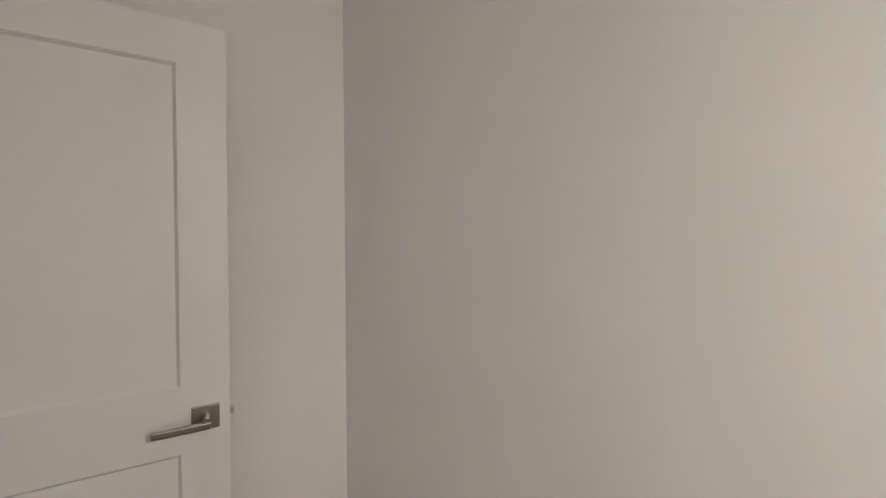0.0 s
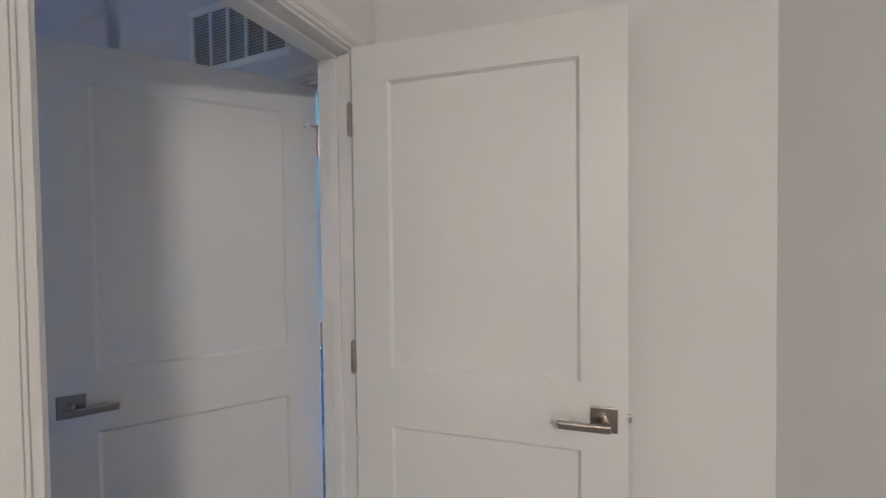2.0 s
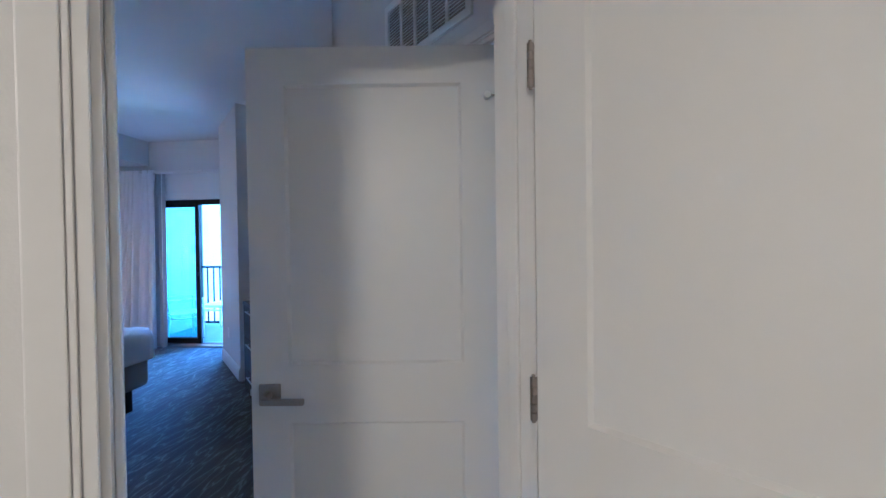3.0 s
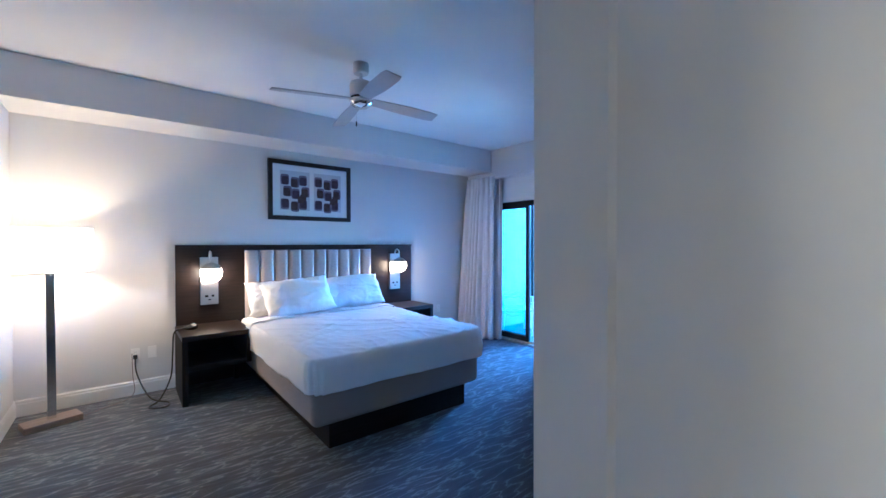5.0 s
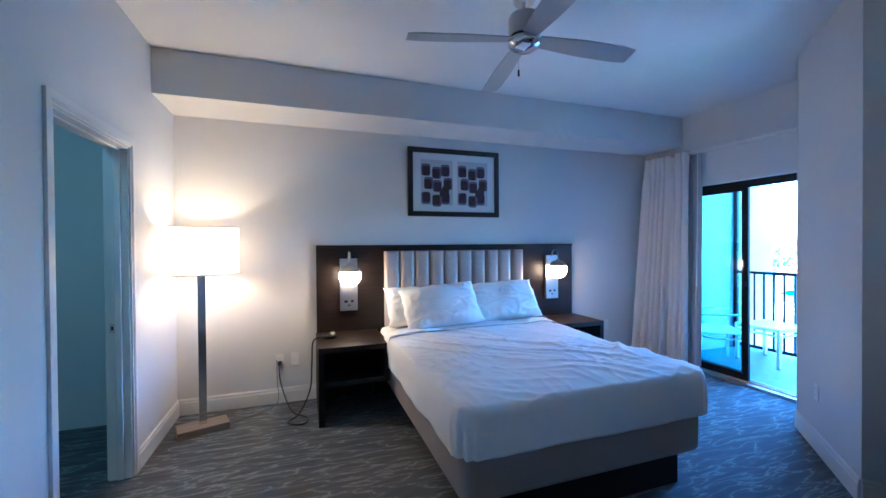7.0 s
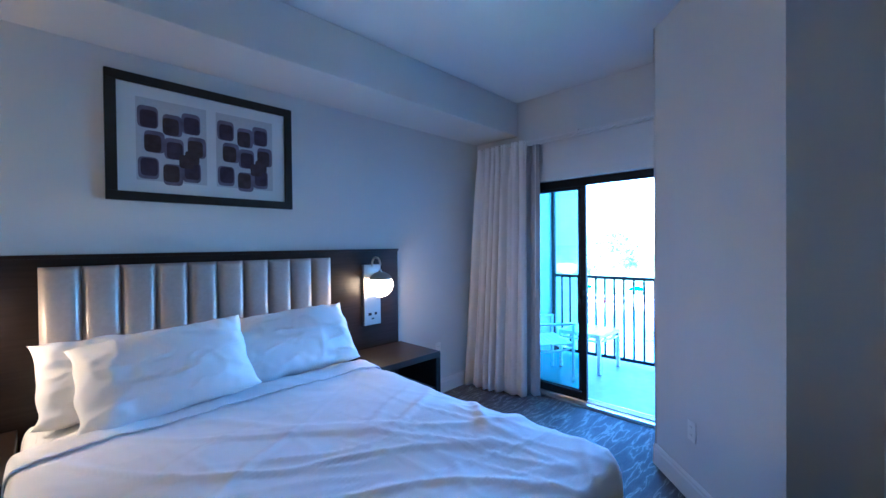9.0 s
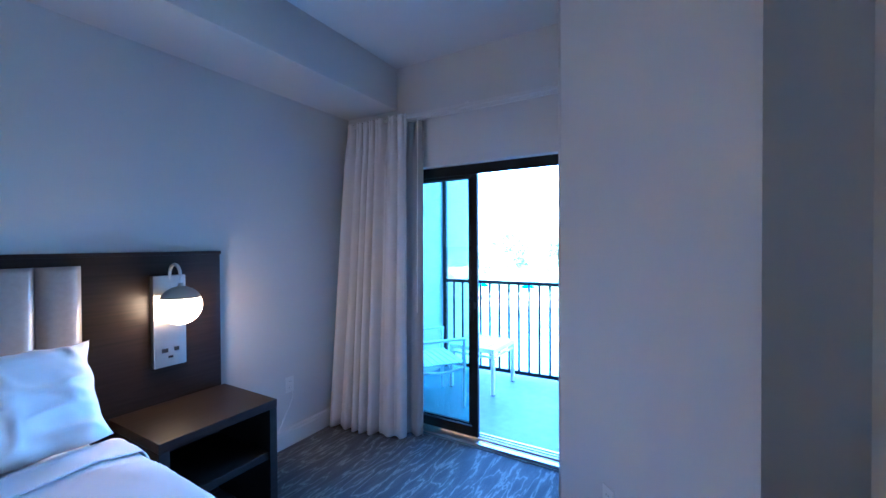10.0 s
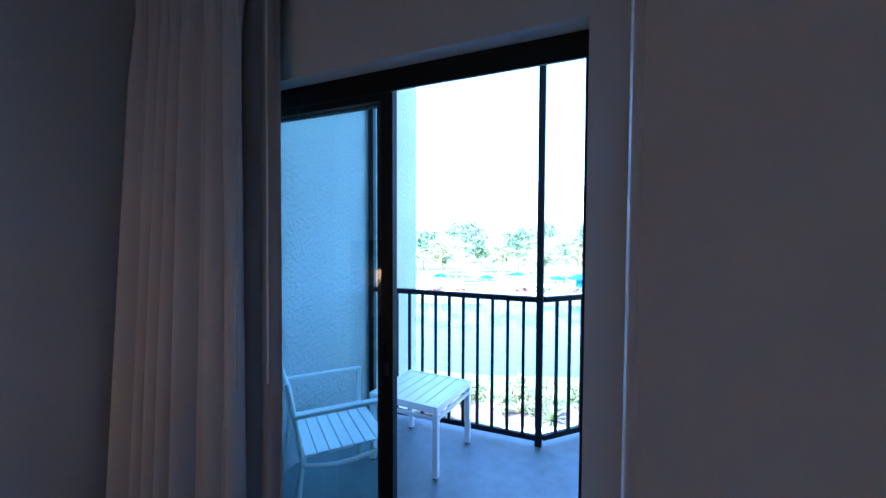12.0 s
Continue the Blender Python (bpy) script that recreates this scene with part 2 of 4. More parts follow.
def dg(a, b):
    """A point of the plan by the diagonal wall's own axes."""
    return (a * UX - b * UY, a * UY + b * UX)


ANG = radians(42.3)
UX, UY = math.cos(ANG), math.sin(ANG)
H = 2.85
YH, XB = 4.5, 5.105
A_NEAR, A_FAR = 0.228, 0.362
BL, BR = -0.423, -1.238
B_DOOR, B_TV, B_PIER = -1.375, -1.585, -1.207
P1, P2 = dg(4.118, B_PIER), (4.595, 2.581)
P3 = (5.105, 2.586)
N1 = dg(4.118, B_TV)
J1, J2 = dg(1.885, B_TV), dg(1.885, B_DOOR)
CORNER = dg(A_FAR, B_DOOR)
CORNER_NEAR = dg(A_NEAR, B_DOOR)
LEFT = (0.0, A_FAR / UY)
TA = A_FAR - A_NEAR
DOORH = 2.045

# ---------------------------------------------------------------- structure
tagged(part("floor", boxbm((-4.8, -4.6, -0.12), (5.105, 4.62, 0.0)), M_CARPET), "blue-grey carpet with pale wavy veins", "carpet", kind="structure")
tagged(part("ceiling", boxbm((-4.8, -4.6, H), (5.3, 4.62, H + 0.15)), M_CEIL), "smooth white painted ceiling", "ceiling", kind="structure")

wall("wall_headboard", (XB, YH), (-1.42, YH), 0.12, 0, H)
DL0, DL1 = 2.76, 3.571
wall("wall_left", (0, YH), LEFT, 0.12, 0, H, [(YH - DL1, YH - DL0, 0, 2.04)])
SY0, SY1 = 2.682, 4.10
wall("wall_balcony", (XB, 2.575), (XB, YH), 0.20, 0, H, [(SY0 - 2.575, SY1 - 2.575, 0.0, 2.045)])
wall("wall_pier_return", P2, P3, 0.10, 0, H)
wall("wall_pier", P1, P2, 0.12, 0, H)
wall("wall_pier_side", N1, P1, 0.10, 0, H)
wall("wall_television", J1, N1, 0.12, 0, H)
wall("wall_jog", J2, J1, 0.12, 0, H)
HB0, HB1 = 0.436, 1.266
wall("wall_second_door", CORNER, J2, 0.12, 0, H, [(HB0 - A_FAR, HB1 - A_FAR, 0, DOORH)])
A_END = dg(A_FAR, 1.35)
wall("wall_first_door", A_END, CORNER, TA, 0, H, [(1.35 - BL, 1.35 - BR, 0, DOORH)])
C1 = (0.265, -1.74)
wall("wall_entry_side", C1, CORNER_NEAR, 0.12, 0, H, label="warm white painted wall behind the open door")
wall("wall_entry_end", (-4.6, C1[1]), (C1[0] + 0.06, C1[1]), 0.12, 0, H)
wall("wall_entry_west", (-4.6, 1.3), (-4.6, C1[1]), 0.12, 0, H)
wall("wall_entry_north", (-0.5, 1.3), (-4.6, 1.3), 0.12, 0, H)
wall("wall_closet_back", (-1.3, 4.5), (-1.3, 1.5), 0.12, 0, H)
wall("wall_closet_south", (-1.3, 1.55), (-0.12, 1.55), 0.12, 0, H)
wall("wall_far_room_south", (0.4, -4.4), (5.2, -4.4), 0.12, 0, H)
# its opening is an unseen addition that lets daylight into the far room
wall("wall_far_room_east", (5.2, -4.4), (5.2, 2.5), 0.12, 0, H, [(0.6, 2.5, 0.9, 2.1)])
wall("wall_far_room_west", (0.4, -1.86), (0.4, -4.4), 0.12, 0, H)
tagged(part("corner_bead", cyl(bmesh.new(), (P2[0] - 0.0005, P2[1] - 0.009, 0.0), (P2[0] - 0.0005, P2[1] - 0.009, H - 0.001), 0.0115, n=20), M_WALL, smooth=True), "rounded painted corner bead of the pier", "trim", kind="structure")
tagged(part("beam", boxbm((0.0, 3.98, 2.522), (XB, YH, H), 0.004), M_WALL), "dropped plaster beam under the ceiling", "beam", kind="structure")


def baseboard(p, q, skips=()):
    """Skirting along a wall face from p to q, with the room on the left."""
    length = math.hypot(q[0] - p[0], q[1] - p[1])
    bm = bmesh.new()
    xs = [0.0]
    for s, e in skips:
        xs += [s, e]
    xs.append(length)
    for s, e in zip(xs[::2], xs[1::2]):
        if e - s < 0.01:
            continue
        prof = [(0, 0), (0.015, 0), (0.015, 0.10), (0.011, 0.108), (0.011, 0.122), (0.004, 0.134), (0, 0.134)]
        a = [bm.verts.new((s, y, z)) for y, z in prof]
        b = [bm.verts.new((e, y, z)) for y, z in prof]
        for k in range(len(prof)):
            n = (k + 1) % len(prof)
            bm.faces.new((a[k], a[n], b[n], b[k]))
        bm.faces.new(a)
        bm.faces.new(b)
    ob = part("baseboard", bm, M_TRIM)
    ob.matrix_world = along(p, q) @ pose(0, 0.001, 0.001)
    return tagged(ob, "white moulded baseboard along the wall", "baseboard", kind="structure")


baseboard((XB, YH), (0, YH))
baseboard((0, YH), LEFT, [(YH - DL1 - 0.056, YH - DL0 + 0.056)])
baseboard((XB, 2.60), (XB, YH), [(SY0 - 2.60, SY1 - 2.60)])
baseboard(P2, P3)
baseboard(P1, P2)
baseboard(N1, P1)
baseboard(J1, N1)
baseboard(J2, J1)
baseboard(CORNER, J2, [(HB0 - A_FAR - 0.056, HB1 - A_FAR + 0.056)])
baseboard(A_END, CORNER, [(1.35 - BL - 0.056, 1.35 - BR + 0.056)])
baseboard(C1, CORNER_NEAR)
baseboard((-4.6, C1[1]), C1)
baseboard((-1.3, 4.5), (-1.3, 1.55))


def door_trim(name, p, q, thick, s0, s1, top, sides=(1, 1), stop=0.05):
    """Jambs, stops and casings of an opening in a wall from p to q (its thickness to the right)."""
    t = thing(name, along(p, q), "white painted door frame with stepped casing", "door frame", kind="structure")
    w = 0.060
    j = 0.016
    for y, sign, on in ((0.0, 1, sides[0]), (-thick, -1, sides[1])):
        if not on:
            continue
        for a, b in ((s0 - w + 0.006, s0 + 0.006), (s1 - 0.006, s1 + w - 0.006)):
            bm = bmesh.new()
            inner = b if a < s0 else a
            outer = a if a < s0 else b
            d = 1 if outer > inner else -1
            def yy(v):
                return y + sign * v
            lo = lambda u, v: (min(u, v), max(u, v))
            for u0, u1, h in ((0.0, 0.016, 0.010), (0.016, 0.024, 0.0135), (0.024, w, 0.016)):
                x0, x1 = lo(inner + d * u0, inner + d * u1)
                y0, y1 = lo(yy(0.0), yy(h))
                box(bm, (x0, y0, 0), (x1, y1, top + w - 0.006), 0.002)
            part("side_casing", bm, M_TRIM, t)
        bm = bmesh.new()
        for u0, u1, h in ((0.0, 0.016, 0.0095), (0.016, 0.024, 0.013), (0.024, w, 0.0155)):
            y0, y1 = sorted((y, y + sign * h))
            e = u1 - 0.004
            box(bm, (s0 + 0.006 - e, y0, top - 0.006 + u0), (s1 - 0.006 + e, y1, top - 0.006 + u1), 0.002)
        part("head_casing", bm, M_TRIM, t)
    for a, b in ((s0, s0 + j), (s1 - j, s1)):
        part("jamb", boxbm((a, -thick + 0.001, 0), (b, -0.001, top - j)), M_TRIM, t)
    part("head_jamb", boxbm((s0, -thick + 0.001, top - j), (s1, -0.001, top)), M_TRIM, t)
    y0 = -thick + stop
    for a, b in ((s0 + j, s0 + j + 0.011), (s1 - j - 0.011, s1 - j)):
        part("door_stop", boxbm((a, y0, 0), (b, y0 + 0.035, top - j - 0.011), 0.003), M_TRIM, t)
    part("head_stop", boxbm((s0 + j, y0, top - j - 0.011), (s1 - j, y0 + 0.035, top - j), 0.003), M_TRIM, t)
    return t


door_trim("door_frame_1", A_END, CORNER, TA, 1.35 - BL, 1.35 - BR, DOORH, stop=0.05)
door_trim("door_frame_2", CORNER, J2, 0.12, HB0 - A_FAR, HB1 - A_FAR, DOORH, stop=0.03)
_df = door_trim("door_frame_3", (0, YH), LEFT, 0.12, YH - DL1, YH - DL0, 2.04, stop=0.045)
bm = boxbm((YH - DL1 + 0.0155, -0.105, 0.90), (YH - DL1 + 0.018, -0.075, 0.96), 0.001)
_sp = part("strike_plate", bm, M_NICKEL, _df, "nickel strike plate")
part("latch_hole", boxbm((YH - DL1 + 0.0175, -0.096, 0.918), (YH - DL1 + 0.0186, -0.084, 0.942)), M_BLACKPLASTIC, _sp)


def door_leaf(name, m, label, lever_side=1):
    """A two-panel leaf: x from the hinge edge to the latch edge, y = 0 the seen face, thickness to -y."""
    t = thing(name, m, label, "door")
    W, HT, T = 0.818, 2.032, 0.040
    st = 0.122
    zs = ((0.235, 0.813), (1.003, 1.912))
    bm = bmesh.new()
    z0 = 0.012
    box(bm, (0, -T, z0), (st, 0, HT))
    box(bm, (W - st, -T, z0), (W, 0, HT))
    box(bm, (st, -T, z0), (W - st, 0, zs[0][0]))
    box(bm, (st, -T, zs[0][1]), (W - st, 0, zs[1][0]))
    box(bm, (st, -T, zs[1][1]), (W - st, 0, HT))
    bmesh.ops.remove_doubles(bm, verts=bm.verts, dist=1e-5)
    part("leaf", bm, M_DOOR, t)
    for a, b in zs:
        bm = bmesh.new()
        c, d = 0.009, 0.009
        for y, s in ((0.0, -1), (-T, 1)):
            o = [bm.verts.new(v) for v in ((st, y, a), (W - st, y, a), (W - st, y, b), (st, y, b))]
            n = [bm.verts.new(v) for v in ((st + c, y + s * d, a + c), (W - st - c, y + s * d, a + c), (W - st - c, y + s * d, b - c), (st + c, y + s * d, b - c))]
            for k in range(4):
                bm.faces.new((o[k], o[(k + 1) % 4], n[(k + 1) % 4], n[k]))
            bm.faces.new(n)
        part("recessed_panel", bm, M_DOOR, t)
    # lever set on both faces
    for y, s in ((0.0, 1), (-T, -1)):
        x, z = W - 0.062, 0.908
        r = part("rosette", boxbm((x - 0.035, min(y, y + s * 0.009), z - 0.035), (x + 0.035, max(y, y + s * 0.009), z + 0.035), 0.0025), M_DARKNICKEL, t, "square satin nickel rosette")
        bm = bmesh.new()
        cyl(bm, (x, y + s * 0.008, z), (x, y + s * 0.046, z), 0.011, n=16)
        box(bm, (x - 0.125, min(y + s * 0.036, y + s * 0.052), z - 0.020), (x + 0.012, max(y + s * 0.036, y + s * 0.052), z + 0.0), 0.004)
        part("lever", bm, M_DARKNICKEL, r, "flat satin nickel lever")
    part("latch_bolt", boxbm((W - 0.001, -T / 2 - 0.007, 0.897), (W + 0.012, -T / 2 + 0.007, 0.919), 0.003), M_NICKEL, t)
    for z in (1.80, 1.03, 0.25):
        bm = bmesh.new()
        for k in range(5):
            cyl(bm, (-0.007, 0.006, z - 0.05 + k * 0.0202), (-0.007, 0.006, z - 0.05 + k * 0.0202 + 0.0185), 0.0080, n=12)
        cyl(bm, (-0.007, 0.006, z - 0.055), (-0.007, 0.006, z + 0.056), 0.0045, n=10)
        box(bm, (-0.0045, -0.034, z - 0.05), (-0.0015, 0.004, z + 0.05), 0.001)
        part("hinge", bm, M_DARKNICKEL, t, "dark nickel butt hinge")
    return t


def leaf_pose(latch, hinge):
    d = Vector((latch[0] - hinge[0], latch[1] - hinge[1]))
    return pose(hinge[0], hinge[1], 0, 0, 0, math.degrees(math.atan2(d.y, d.x)))


# first leaf: its seen face looks to the entry; second leaf: its seen face looks to the first doorway
HA = (0.960, -0.748)
MA = leaf_pose((0.436, -1.367), HA)
HBP = (1.326, -0.681)
MB = leaf_pose((1.246, 0.137), HBP)

_a = door_leaf("door", MA @ Matrix.Diagonal((1, -1, 1, 1)), "white two-panel door open against the entry wall")
_b = door_leaf("door", MB, "white two-panel door standing half open in the bedroom")
# hinge-pin stop of the second leaf
_ps = thing("hinge_pin_stop", MB @ pose(-0.007, 0.006, 1.865), "nickel hinge pin door stop with white rubber bumper", "door stop")
bm = bmesh.new()
cyl(bm, (0, 0, -0.012), (0, 0, 0.006), 0.010, n=14)
cyl(bm, (0, 0, 0), (0.045, 0.012, 0), 0.003, n=10)
part("pin_arm", bm, M_DARKNICKEL, _ps)
part("bumper", cyl(bmesh.new(), (0.045, 0.016, 0), (0.047, -0.004, 0), 0.011, n=16), M_PLASTIC, _ps, "white rubber bumper")

# ---------------------------------------------------------------- return grille above the second door
_v = thing("air_vent", along(CORNER, J2) @ pose(0.615 - A_FAR, 0.001, 2.165), "white louvred return air grille above a door", "air vent")
VW, VH = 0.60, 0.30
bm = bmesh.new()
for a, b in (((0, 0, 0), (VW, 0.012, 0.03)), ((0, 0, VH - 0.03), (VW, 0.012, VH)), ((0, 0, 0.03), (0.03, 0.012, VH - 0.03)), ((VW - 0.03, 0, 0.03), (VW, 0.012, VH - 0.03))):
    box(bm, a, b, 0.002)
for k in range(1, 5):
    x = 0.03 + k * (VW - 0.06) / 5
    box(bm, (x - 0.008, 0, 0.03), (x + 0.008, 0.011, VH - 0.03), 0.001)
part("frame", bm, M_PLASTIC, _v)
part("backing", boxbm((0.03, 0.0005, 0.03), (VW - 0.03, 0.002, VH - 0.03)), mat("grey_duct", (0.30, 0.30, 0.30), 0.7, stain=0.05), _v)
for k in range(18):
    z = 0.036 + k * 0.0132
    part("slat", boxbm((0.03, 0.002, -0.0008), (VW - 0.03, 0.014, 0.0008), 0, pose(0, 0, z, -35)), M_PLASTIC, _v)

# ---------------------------------------------------------------- light of the entry and added light of the side room (out of the walker's view)
_cl = thing("ceiling_light", pose(-2.90, -0.02, H), "round opal drum light hanging on a rod, switched on", "ceiling light")
part("rod", cyl(bmesh.new(), (0, 0, 0), (0, 0, -0.42), 0.008, n=12), M_NICKEL, _cl)
part("rim", lathe(bmesh.new(), [(0.0, -0.42), (0.305, -0.42), (0.305, -0.44), (0.295, -0.445)], 36), M_NICKEL, _cl)
part("diffuser", lathe(bmesh.new(), [(0.295, -0.44), (0.295, -0.53), (0.27, -0.56), (0.14, -0.58), (0.0, -0.585)], 36), glow("entry_light_glow", (1.0, 0.59, 0.25), 2.1), _cl, "glowing opal drum diffuser", smooth=True)
# unseen fixture, added so the side room reads as dimly teal-lit
_cl2 = thing("closet_fill_light", pose(-0.7, 2.6, H), "unseen round ceiling light added to brighten the side room", "ceiling light")
part("rim", lathe(bmesh.new(), [(0.0, 0.0), (0.13, 0.0), (0.13, -0.03), (0.11, -0.035)]), M_NICKEL, _cl2)
part("diffuser", lathe(bmesh.new(), [(0.11, -0.03), (0.10, -0.05), (0.06, -0.07), (0.0, -0.075)]), glow("closet_fill_glow", (0.66, 0.85, 0.66), 1.1), _cl2, "glowing opal diffuser", smooth=True)

# ---------------------------------------------------------------- bed
def crease(x, y, turn, across, along_, seed, width):
    """Soft ridges, long in one direction: 1 on a ridge's crest, 0 between ridges."""
    c, q = math.cos(turn), math.sin(turn)
    u, v = x * c + y * q, y * c - x * q
    u += 0.10 * noise.noise(Vector((x * 1.7, y * 1.7, seed + 3.0)))
    n = noise.noise(Vector((u * across, v * along_, seed)))
    return math.exp(-(n / width) ** 2)


def fold(x, y):
    n = noise.noise(Vector((x * 2.1, y * 1.5, 0.3))) * 0.020
    n += noise.noise(Vector((x * 5.0 + y * 2.0, y * 3.2, 4.1))) * 0.006
    here = max(0.0, 0.45 + 1.3 * noise.noise(Vector((x * 1.4, y * 1.3, 3.0))))
    there = max(0.0, 0.45 + 1.3 * noise.noise(Vector((x * 1.2, y * 1.5, 31.0))))
    n += 0.0155 * here * crease(x, y, 0.75, 4.2, 0.9, 7.7, 0.075)
    n += 0.0120 * there * crease(x, y, -0.95, 4.6, 0.8, 2.7, 0.07)
    n += 0.0080 * here * crease(x, y, 1.25, 8.5, 1.3, 12.0, 0.09)
    n += 0.0060 * there * crease(x, y, 0.25, 9.5, 1.6, 21.0, 0.09)
    return n


def sheet(x0, x1, y0, y1, top, drop, r=0.085, step=0.0145, foot=True):
    """A cloth laid over a mattress: x0..x1, y0 (foot) .. y1, falling by drop at both sides and at the foot.
    Round its corners the hem stays level and the spare cloth stands in upright folds."""
    bm = bmesh.new()
    R = 0.075 if foot else 0.02
    us = np.arange(x0 - drop, x1 + drop + step / 2, step)
    vs = np.arange(y0 - (drop if foot else 0), y1 + step / 2, step)
    arc = r * math.pi / 2
    grid = []
    for v in vs:
        row = []
        for u in us:
            w = fold(u, v)
            du = max(x0 + R - u, 0, u - x1 + R)
            dv = max(y0 + R - v, 0) if foot else 0.0
            far_out = max(du, dv)
            edge = min(u - x0, x1 - u, (v - y0) if foot else 1.0)
            sink = 0.020 * max(0.0, 1 - max(0.0, edge) / 0.24) ** 2 + 0.004
            if far_out < 1e-6:
                row.append(bm.verts.new((u, v, top + w - sink)))
                continue
            length = math.hypot(du, dv)
            nx = (-1 if u < (x0 + x1) / 2 else 1) * du / length
            ny = -dv / length
            d = far_out - R
            bx, by = min(max(u, x0 + R), x1 - R), max(v, y0 + R) if foot else v
            if d <= 0:
                row.append(bm.verts.new((bx + nx * far_out, by + ny * far_out, top + w - sink)))
                continue
            a = min(d / r, math.pi / 2)
            out, down = r * math.sin(a) * 0.5, r * (1 - math.cos(a)) + max(0.0, d - arc)
            hang = min(1.0, down / 0.16)
            wave = 0.013 * noise.noise(Vector((u * 4.2, v * 4.2, 9.0))) * hang
            turn = min(du, dv) / far_out
            wave += 0.012 * hang * turn * math.sin(math.atan2(dv, du) * 14.0)
            out += wave - 0.008 * max(0.0, down - 0.10) / 0.2
            hem = 0.014 * noise.noise(Vector((u * 2.0, v * 2.0, 17.0))) * hang
            row.append(bm.verts.new((bx + nx * (R + out), by + ny * (R + out), top + w * max(0.25, 1 - d / 0.2) - sink - down + hem)))
        grid.append(row)
    for j in range(len(grid) - 1):
        for k in range(len(grid[0]) - 1):
            bm.faces.new((grid[j][k], grid[j][k + 1], grid[j + 1][k + 1], grid[j + 1][k]))
    return bm


BX0, BX1, BY0 = 1.695, 3.235, 2.31
_bed = thing("bed", pose(0, 0, 0), "unmade-looking bed with rumpled white sheet on taupe upholstered base", "bed")
part("plinth", boxbm((1.83, 2.365, 0.0), (3.10, 4.33, 0.185), 0.004), M_NIGHT, _bed, "black recessed plinth")
part("box_base", boxbm((BX0, BY0, 0.180), (BX1, 4.40, 0.47), 0.055, segments=5), M_LINEN, _bed, "taupe upholstered box base", smooth=False)
part("mattress", boxbm((BX0 + 0.02, BY0 + 0.03, 0.47), (BX1 - 0.02, 4.385, 0.655), 0.05, segments=3), M_SHEET, _bed)
part("fitted_sheet", sheet(BX0 + 0.035, BX1 - 0.035, BY0 + 0.4, 4.36, 0.668, 0.12, foot=False), M_SHEET, _bed, smooth=True)
_top = part("top_sheet", sheet(BX0 + 0.005, BX1 + 0.02, BY0 + 0.01, 3.94, 0.688, 0.295), M_SHEET, _bed, "rumpled white top sheet", smooth=True)
_hem = part("turned_hem", sheet(BX0, BX1 + 0.026, 3.82, 3.98, 0.702, 0.19, foot=False), M_SHEET, _bed, "folded back sheet hem", smooth=True)
for ob in (_top, _hem):
    md = ob.modifiers.new("thick", "SOLIDIFY")
    md.thickness, md.offset = 0.005, -1


def pillow(name, m, w, h, t, seed, label):
    bm = bmesh.new()
    n = 52
    top, bot = [], []
    for j in range(n + 1):
        rt, rb = [], []
        for k in range(n + 1):
            u, v = 2 * k / n - 1, 2 * j / n - 1
            p = max(0.0, (1 - abs(u) ** 3.2) * (1 - abs(v) ** 3.0)) ** 0.55
            pull = 1 - (0.10 if v > 0 else 0.03) * (1 - u ** 4) * abs(v) ** 3
            pull2 = 1 - 0.07 * (1 - v ** 4) * abs(u) ** 3
            x, y = u * w / 2 * pull2, v * h / 2 * pull
            x += 0.016 * abs(u) ** 3 * noise.noise(Vector((seed * 3 + u, v * 2.2, 5.0)))
            y += 0.024 * abs(v) ** 3 * noise.noise(Vector((u * 2.4, seed * 3 + v, 6.0)))
            rim = max(abs(u), abs(v))
            k2 = min(1.0, max(0.0, (rim - 0.55) / 0.4))
            q = 0.030 * noise.noise(Vector((x * 4 + seed, y * 4, 1.0)))
            s1 = abs(noise.noise(Vector((x * 2.2 + y * 3.0 + seed, y * 13 - x * 2.0, 1.5))))
            s2 = abs(noise.noise(Vector((x * 5.0 - y * 5.0 + seed, y * 9 + x * 9, 4.5))))
            q += 0.055 * max(0.0, 0.20 - s1) + 0.055 * max(0.0, 0.16 - s2)
            q += 0.020 * k2 * noise.noise(Vector((x * 22 + seed, y * 22, 2.5)))
            ear = max(0.0, abs(u) - 0.8) * max(0.0, v - 0.7) * 16
            q += 0.045 * ear * noise.noise(Vector((x * 30, y * 30, seed)))
            e = min(1.0, 5 * (1 - max(abs(u), abs(v))))
            rt.append(bm.verts.new((x, y, t * 0.5 * p + q * e)))
            rb.append(rt[-1] if e == 0 else bm.verts.new((x, y, -t * 0.5 * p + q * 0.4 * e)))
        top.append(rt)
        bot.append(rb)
    for g, s in ((top, 1), (bot, -1)):
        for j in range(n):
            for k in range(n):
                f = [g[j][k], g[j][k + 1], g[j + 1][k + 1], g[j + 1][k]]
                try:
                    bm.faces.new(f if s > 0 else f[::-1])
                except ValueError:
                    pass
    ob = part(name, bm, M_SHEET, None, smooth=True)
    ob.matrix_world = m
    return tagged(ob, label, "pillow", "pillows on the bed")


pillow("pillow", pose(2.055, 4.245, 0.850, 62, 0, 3), 0.68, 0.40, 0.23, 1.0, "plump white pillow standing against the headboard pad")
pillow("pillow", pose(2.20, 4.05, 0.870, 50, -5, -3), 0.74, 0.44, 0.26, 2.0, "plump white pillow leaning on another pillow")
pillow("pillow", pose(2.895, 4.16, 0.865, 50, -2, -6), 0.73, 0.44, 0.26, 3.0, "plump white pillow with creased case by the headboard pad")

